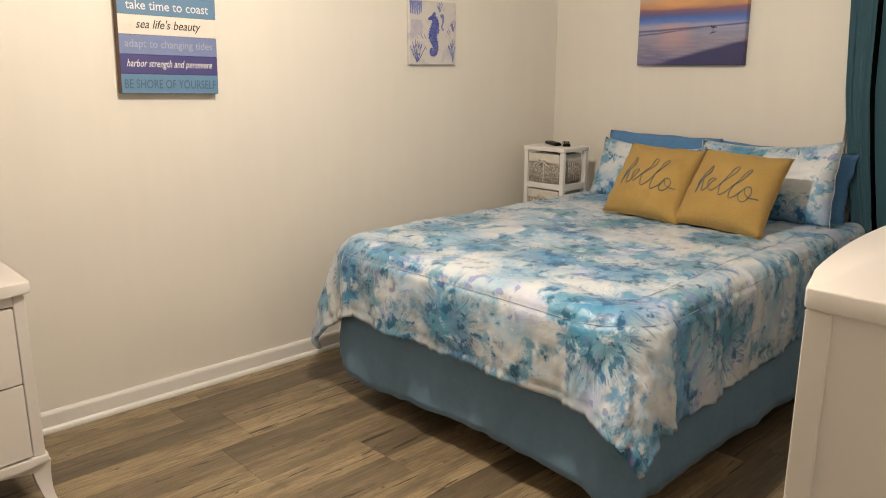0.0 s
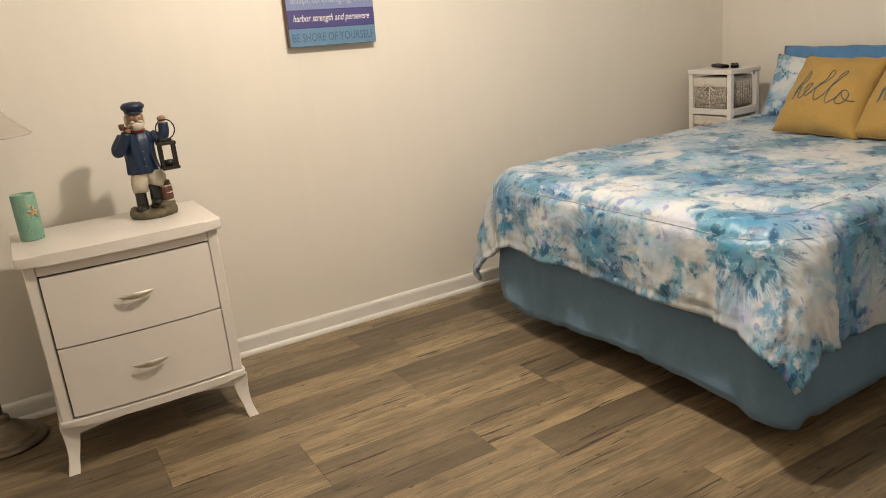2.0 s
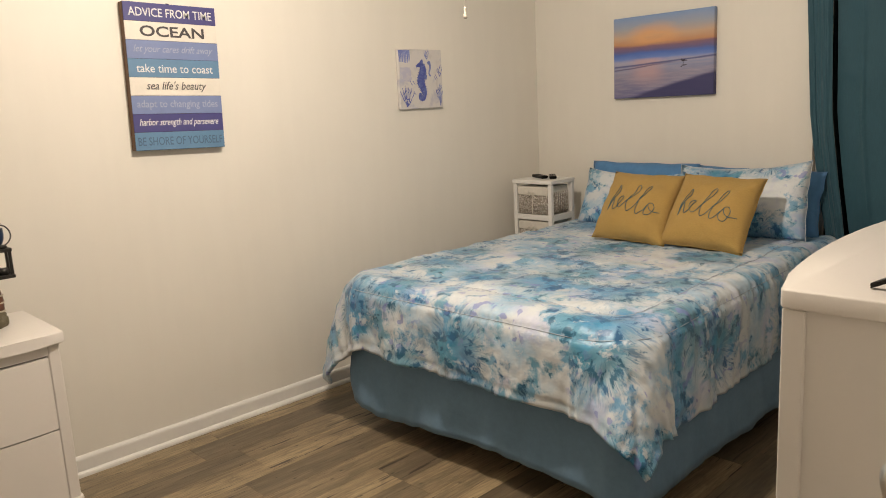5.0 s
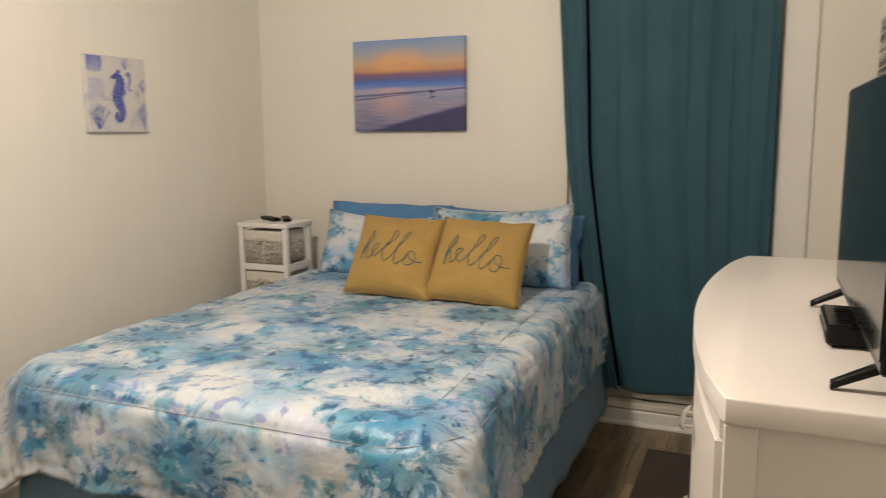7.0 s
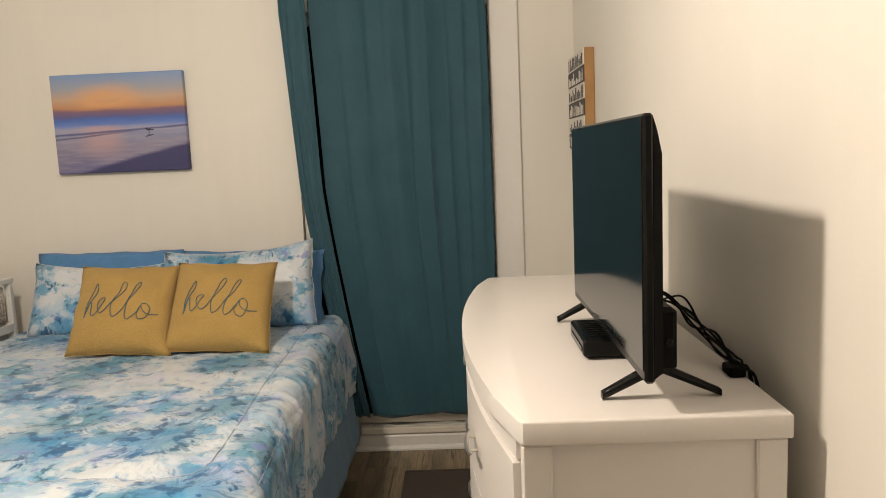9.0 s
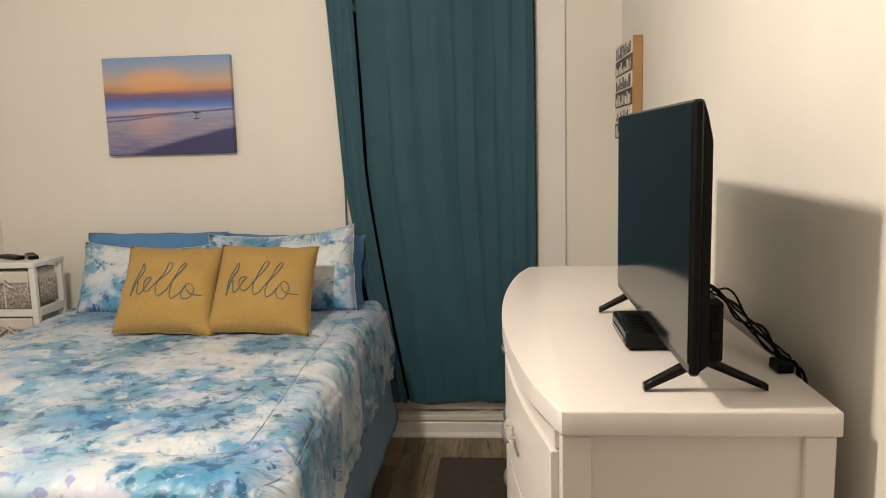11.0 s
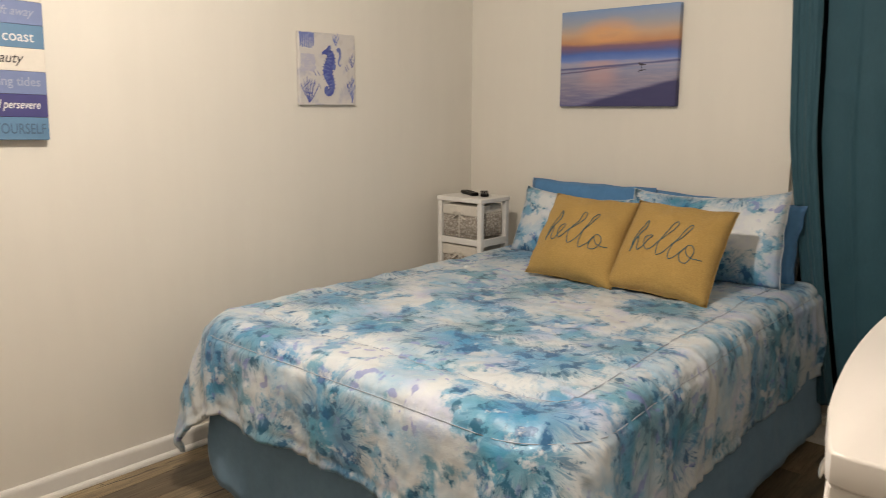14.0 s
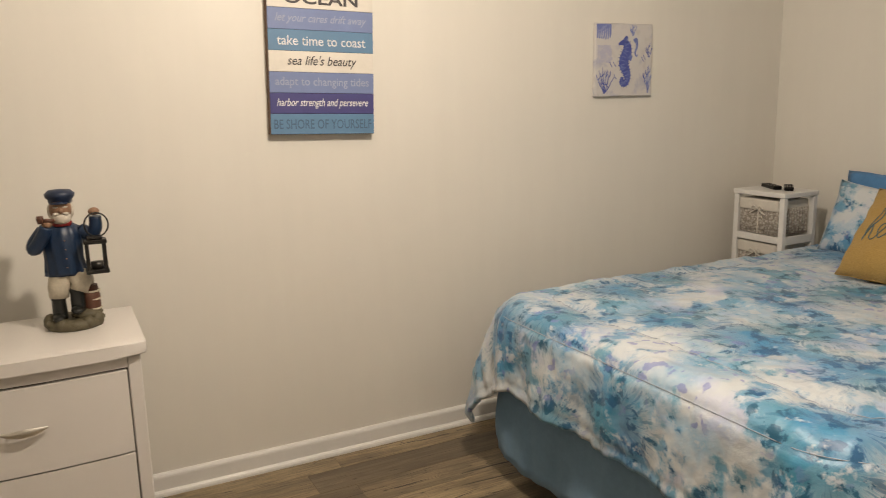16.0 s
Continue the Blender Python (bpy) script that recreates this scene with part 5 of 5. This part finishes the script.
def sailor():
    """A plain figurine in one mesh: rock, boots, trousers, jacket, head, cap and lantern."""
    cols = [surface(nm, c, r, var=0.18, scale=40, bump=0.2, fine=160, dist=0.002) for nm, c, r in (("rock_paint", (0.10, 0.085, 0.05), 0.6), ("boot_paint", (0.010, 0.011, 0.010), 0.35), ("trouser_paint", (0.50, 0.45, 0.36), 0.5), ("jacket_paint", (0.006, 0.022, 0.060), 0.42),
                                                             ("skin_paint", (0.27, 0.155, 0.095), 0.5), ("beard_paint", (0.58, 0.53, 0.46), 0.6), ("cap_paint", (0.009, 0.02, 0.055), 0.4), ("lantern_paint", (0.012, 0.011, 0.01), 0.35), ("barrel_paint", (0.09, 0.035, 0.02), 0.5), ("scarf_paint", (0.22, 0.02, 0.02), 0.5))]
    bm = bmesh.new()
    # y runs along the front of the nightstand, +x faces the room
    lathe(bm, [(0.076, 0.0), (0.080, 0.012), (0.074, 0.026), (0.05, 0.030)], 20, (0, 0, 0), mat=0)
    for a in range(11):
        ang = a * 0.571
        ball(bm, (0.058 * math.cos(ang), 0.064 * math.sin(ang), 0.016), 0.024, 0.021, 0.014 + 0.007 * (a % 3), 0, 8, 5)
    ball(bm, (0.0, 0.035, 0.035), 0.045, 0.045, 0.02, 0, 12, 6)
    # barrel with a gull
    lathe(bm, [(0.022, 0.03), (0.026, 0.055), (0.027, 0.085), (0.021, 0.122)], 14, (0.0, 0.050, 0.0), mat=8)
    for z in (0.045, 0.075, 0.100):
        lathe(bm, [(0.0255, z), (0.027, z + 0.003), (0.0255, z + 0.006)], 14, (0.0, 0.052, 0.0), mat=2)
    ball(bm, (0.0, 0.052, 0.138), 0.010, 0.012, 0.020, 5, 10, 8)
    # boots and trousers
    for y, x, z in ((-0.036, 0.012, 0.026), (0.014, 0.018, 0.046)):
        lathe(bm, [(0.019, z), (0.020, z + 0.02), (0.019, z + 0.06), (0.022, z + 0.072)], 12, (x, y, 0), mat=1)
        ball(bm, (x + 0.02, y - 0.004, z + 0.010), 0.030, 0.018, 0.013, 1, 12, 6)
    tube(bm, [(0.012, -0.034, 0.094), (0.010, -0.032, 0.125), (0.004, -0.020, 0.165), (0.0, -0.012, 0.185)], lambda t: 0.026 + 0.012 * t, 14, 2)
    tube(bm, [(0.020, 0.020, 0.112), (0.018, 0.030, 0.135), (0.004, 0.014, 0.17), (0.0, 0.006, 0.185)], lambda t: 0.025 + 0.012 * t, 14, 2)
    # jacket
    rings = []
    for z, rx, ry, cy in ((0.163, 0.044, 0.060, -0.006), (0.175, 0.046, 0.060, -0.006), (0.21, 0.043, 0.055, -0.008), (0.25, 0.043, 0.056, -0.008), (0.285, 0.040, 0.058, -0.006), (0.305, 0.032, 0.050, -0.004), (0.318, 0.02, 0.026, -0.002)):
        n = 66
        rings.append([bm.verts.new((rx * math.cos(2 * math.pi * i / n) * (1 + 0.05 * math.sin(2 * math.pi * i / n * 11 + z * 30)), cy + 0.93 * ry * math.sin(2 * math.pi * i / n) * (1 + 0.05 * math.sin(2 * math.pi * i / n * 11 + z * 30)), z)) for i in range(n)])
    bridge(bm, rings, True, 3)
    for i in range(4):
        ball(bm, (0.0445, -0.003, 0.19 + 0.027 * i), 0.0022, 0.0022, 0.0022, 4, 6, 4)
    # arms: one to the face with a pipe, one raised with the lantern
    tube(bm, spline([(0.0, -0.052, 0.298), (0.016, -0.078, 0.266), (0.03, -0.080, 0.252), (0.046, -0.058, 0.288), (0.052, -0.045, 0.318)], 5), lambda t: 0.023 - 0.006 * t, 12, 3)
    tube(bm, spline([(0.0, 0.042, 0.292), (0.014, 0.068, 0.282), (0.022, 0.082, 0.300), (0.024, 0.084, 0.335)], 5), lambda t: 0.022 - 0.005 * t, 12, 3)
    ball(bm, (0.055, -0.042, 0.328), 0.013, 0.014, 0.015, 4, 10, 6)
    ball(bm, (0.025, 0.082, 0.350), 0.013, 0.016, 0.012, 4, 10, 6)
    tube(bm, [(0.062, -0.022, 0.335), (0.066, -0.055, 0.338)], 0.005, 8, 8)
    lathe(bm, [(0.007, 0.0), (0.010, 0.012), (0.009, 0.022)], 10, (0.066, -0.058, 0.33), mat=8)
    # head, beard, scarf, cap
    lathe(bm, [(0.026, 0.312), (0.028, 0.322), (0.022, 0.330)], 14, (0.006, -0.004, 0), mat=9)
    ball(bm, (0.012, -0.004, 0.362), 0.030, 0.030, 0.036, 4)
    ball(bm, (0.020, -0.004, 0.337), 0.025, 0.027, 0.021, 5)
    ball(bm, (0.043, -0.004, 0.360), 0.007, 0.006, 0.008, 4, 10, 6)
    for sy in (-1, 1):
        ball(bm, (0.036, -0.004 + sy * 0.011, 0.370), 0.005, 0.008, 0.003, 5, 8, 5)
        ball(bm, (0.038, -0.004 + sy * 0.012, 0.351), 0.007, 0.010, 0.005, 5, 8, 5)
    for s in (-1, 1):
        ball(bm, (0.002, -0.004 + s * 0.027, 0.356), 0.014, 0.008, 0.022, 5, 10, 6)
    lathe(bm, [(0.031, 0.380), (0.032, 0.390), (0.039, 0.398), (0.040, 0.408), (0.030, 0.418), (0.006, 0.421)], 20, (0.002, -0.002, 0), mat=6)
    ball(bm, (0.036, -0.006, 0.382), 0.018, 0.026, 0.004, 6, 12, 6)
    # lantern on its ring
    tube(bm, [(0.048, 0.084 + 0.032 * math.sin(a), 0.312 + 0.036 * math.cos(a)) for a in (2 * math.pi * k / 20 for k in range(21))], 0.0024, 6, 7)
    for y in (0.052, 0.098):
        for x in (0.036, 0.074):
            box(bm, x - 0.003, x + 0.003, y - 0.005, y + 0.005, 0.178, 0.264, mat=7)
    box(bm, 0.030, 0.080, 0.044, 0.106, 0.258, 0.270, 0.002, mat=7)
    box(bm, 0.038, 0.072, 0.054, 0.096, 0.270, 0.280, 0.003, mat=7)
    box(bm, 0.030, 0.080, 0.044, 0.106, 0.168, 0.180, 0.002, mat=7)
    lathe(bm, [(0.017, 0.180), (0.017, 0.202), (0.004, 0.203)], 12, (0.055, 0.075, 0), mat=7)
    bm.transform(Matrix.Diagonal((1.0, 1.0, 0.968, 1.0)))
    ob = link("sailor_figurine", bm, cols)
    ob.matrix_basis = pose(-2.445, 0.374, NZ, 0, 0, 0)
    return tagged(ob, "painted resin sailor figurine holding a black lantern", "figurine")


sailor()

TURQ = Nodes("turquoise_mosaic")
tc = TURQ.coords()
tv_cells = TURQ.add("TexVoronoi", Vector=tc, Scale=150.0)
edge = TURQ.add("TexVoronoi", Vector=tc, Scale=150.0, feature="DISTANCE_TO_EDGE").outputs["Distance"]
tcol = TURQ.mix(TURQ.noise(tc, 30, 3), (0.10, 0.30, 0.24), (0.26, 0.48, 0.37))
tcol = TURQ.mix(TURQ.ramp(TURQ.noise(tc, 70, 3), (0.58, 0.0), (0.66, 0.8)), tcol, (0.42, 0.36, 0.20))
TURQ.set(Base_Color=TURQ.mix(TURQ.ramp(edge, (0.03, 1.0), (0.08, 0.0)), tcol, (0.12, 0.20, 0.15)), Roughness=0.4).bump(edge, 0.4, 0.002)
can = thing("candle", (-2.44, -0.028, NZ), "turquoise mosaic pillar candle with a starfish on it", "candle")
part("pillar", lathe(bmesh.new(), [(0.036, 0.0), (0.0385, 0.003), (0.0385, 0.152), (0.036, 0.156), (0.031, 0.154), (0.028, 0.146), (0.004, 0.145)], 30), TURQ.m, can, smooth=True)
part("wick", tube(bmesh.new(), [(0, 0, 0.145), (0.001, 0, 0.152)], 0.001, 5), MATTBLACK, can)
bm = bmesh.new()
for k in range(5):
    a = 2 * math.pi * k / 5 + 0.3
    line = []
    for q in (0, 0.5, 1):
        h, v = 0.024 * q * math.cos(a), 0.024 * q * math.sin(a)
        th = 0.55 + h / 0.0385
        line.append((0.0395 * math.cos(th), 0.0395 * math.sin(th), 0.095 + v))
    tube(bm, line, lambda t: 0.005 * (1 - t) + 0.0012, 6)
part("starfish", bm, surface("starfish_tan", (0.50, 0.36, 0.20), 0.7), can, "tan starfish")

# ---- floor lamp behind the nightstand ----
fl = thing("floor_lamp", (-2.575, -0.275, 0), "bronze floor lamp, unlit, with a frosted glass bell shade", "floor lamp")
part("base", lathe(bmesh.new(), [(0.135, 0.0), (0.14, 0.008), (0.135, 0.018), (0.115, 0.024), (0.11, 0.034), (0.085, 0.044), (0.055, 0.07), (0.03, 0.085), (0.026, 0.105), (0.014, 0.115)], 40), BRONZE, fl, smooth=True)
part("pole", tube(bmesh.new(), spline([(0, 0, 0.11), (0, 0, 0.7), (0, 0, 1.3), (0.005, 0.01, 1.40), (0.02, 0.06, 1.455), (0.035, 0.13, 1.43), (0.045, 0.165, 1.36), (0.045, 0.17, 1.27)], 8), 0.011, 12), BRONZE, fl)
bm = bmesh.new()
prof = [(0.026, 1.275), (0.036, 1.262), (0.046, 1.235), (0.062, 1.20), (0.090, 1.16), (0.125, 1.125), (0.150, 1.103), (0.156, 1.096)]
lathe(bm, prof + [(r - 0.004, z - 0.002) for r, z in prof[::-1]], 40, (0.045, 0.17, 0), cap=False)
part("shade", bm, GLASSWHITE, fl, "frosted glass bell shade", True)
part("socket", lathe(bmesh.new(), [(0.018, 1.20), (0.02, 1.27), (0.028, 1.285), (0.012, 1.30)], 20, (0.045, 0.17, 0)), BRONZE, fl, smooth=True)

# ---- floor planks ----
PW, PL = 0.152, 0.92
rnd = random.Random(11)
shapes = {}


def plank_mesh(w, l):
    key = (round(w, 3), round(l, 3))
    if key not in shapes:
        bm = bmesh.new()
        e = 0.0007
        lo = [bm.verts.new((x, y, -0.006)) for x, y in ((0.0002, 0.0002), (w - 0.0002, 0.0002), (w - 0.0002, l - 0.0002), (0.0002, l - 0.0002))]
        mid = [bm.verts.new((v.co.x, v.co.y, -0.0012)) for v in lo]
        hi = [bm.verts.new((x, y, 0.0)) for x, y in ((e, e), (w - e, e), (w - e, l - e), (e, l - e))]
        for a, b in ((lo, mid), (mid, hi)):
            for i in range(4):
                bm.faces.new((a[i], a[(i + 1) % 4], b[(i + 1) % 4], b[i]))
        bm.faces.new(hi)
        me = bpy.data.meshes.new("plank")
        bm.to_mesh(me)
        bm.free()
        me.materials.append(FLOORWOOD)
        shapes[key] = me
    return shapes[key]


x = XL - 0.02
while x < XE + T:
    y = YN - 0.02 - PL * rnd.choice((0.1, 0.25, 0.4, 0.55, 0.7, 0.85))
    while y < YB:
        a, b = max(y, YN - 0.02), min(y + PL, YB + 0.06)
        if b - a > 0.05:
            pl = new("plank", plank_mesh(PW, b - a))
            pl.location = (x, a, 0)
            pl.parent = floor
        y += PL
    x += PW
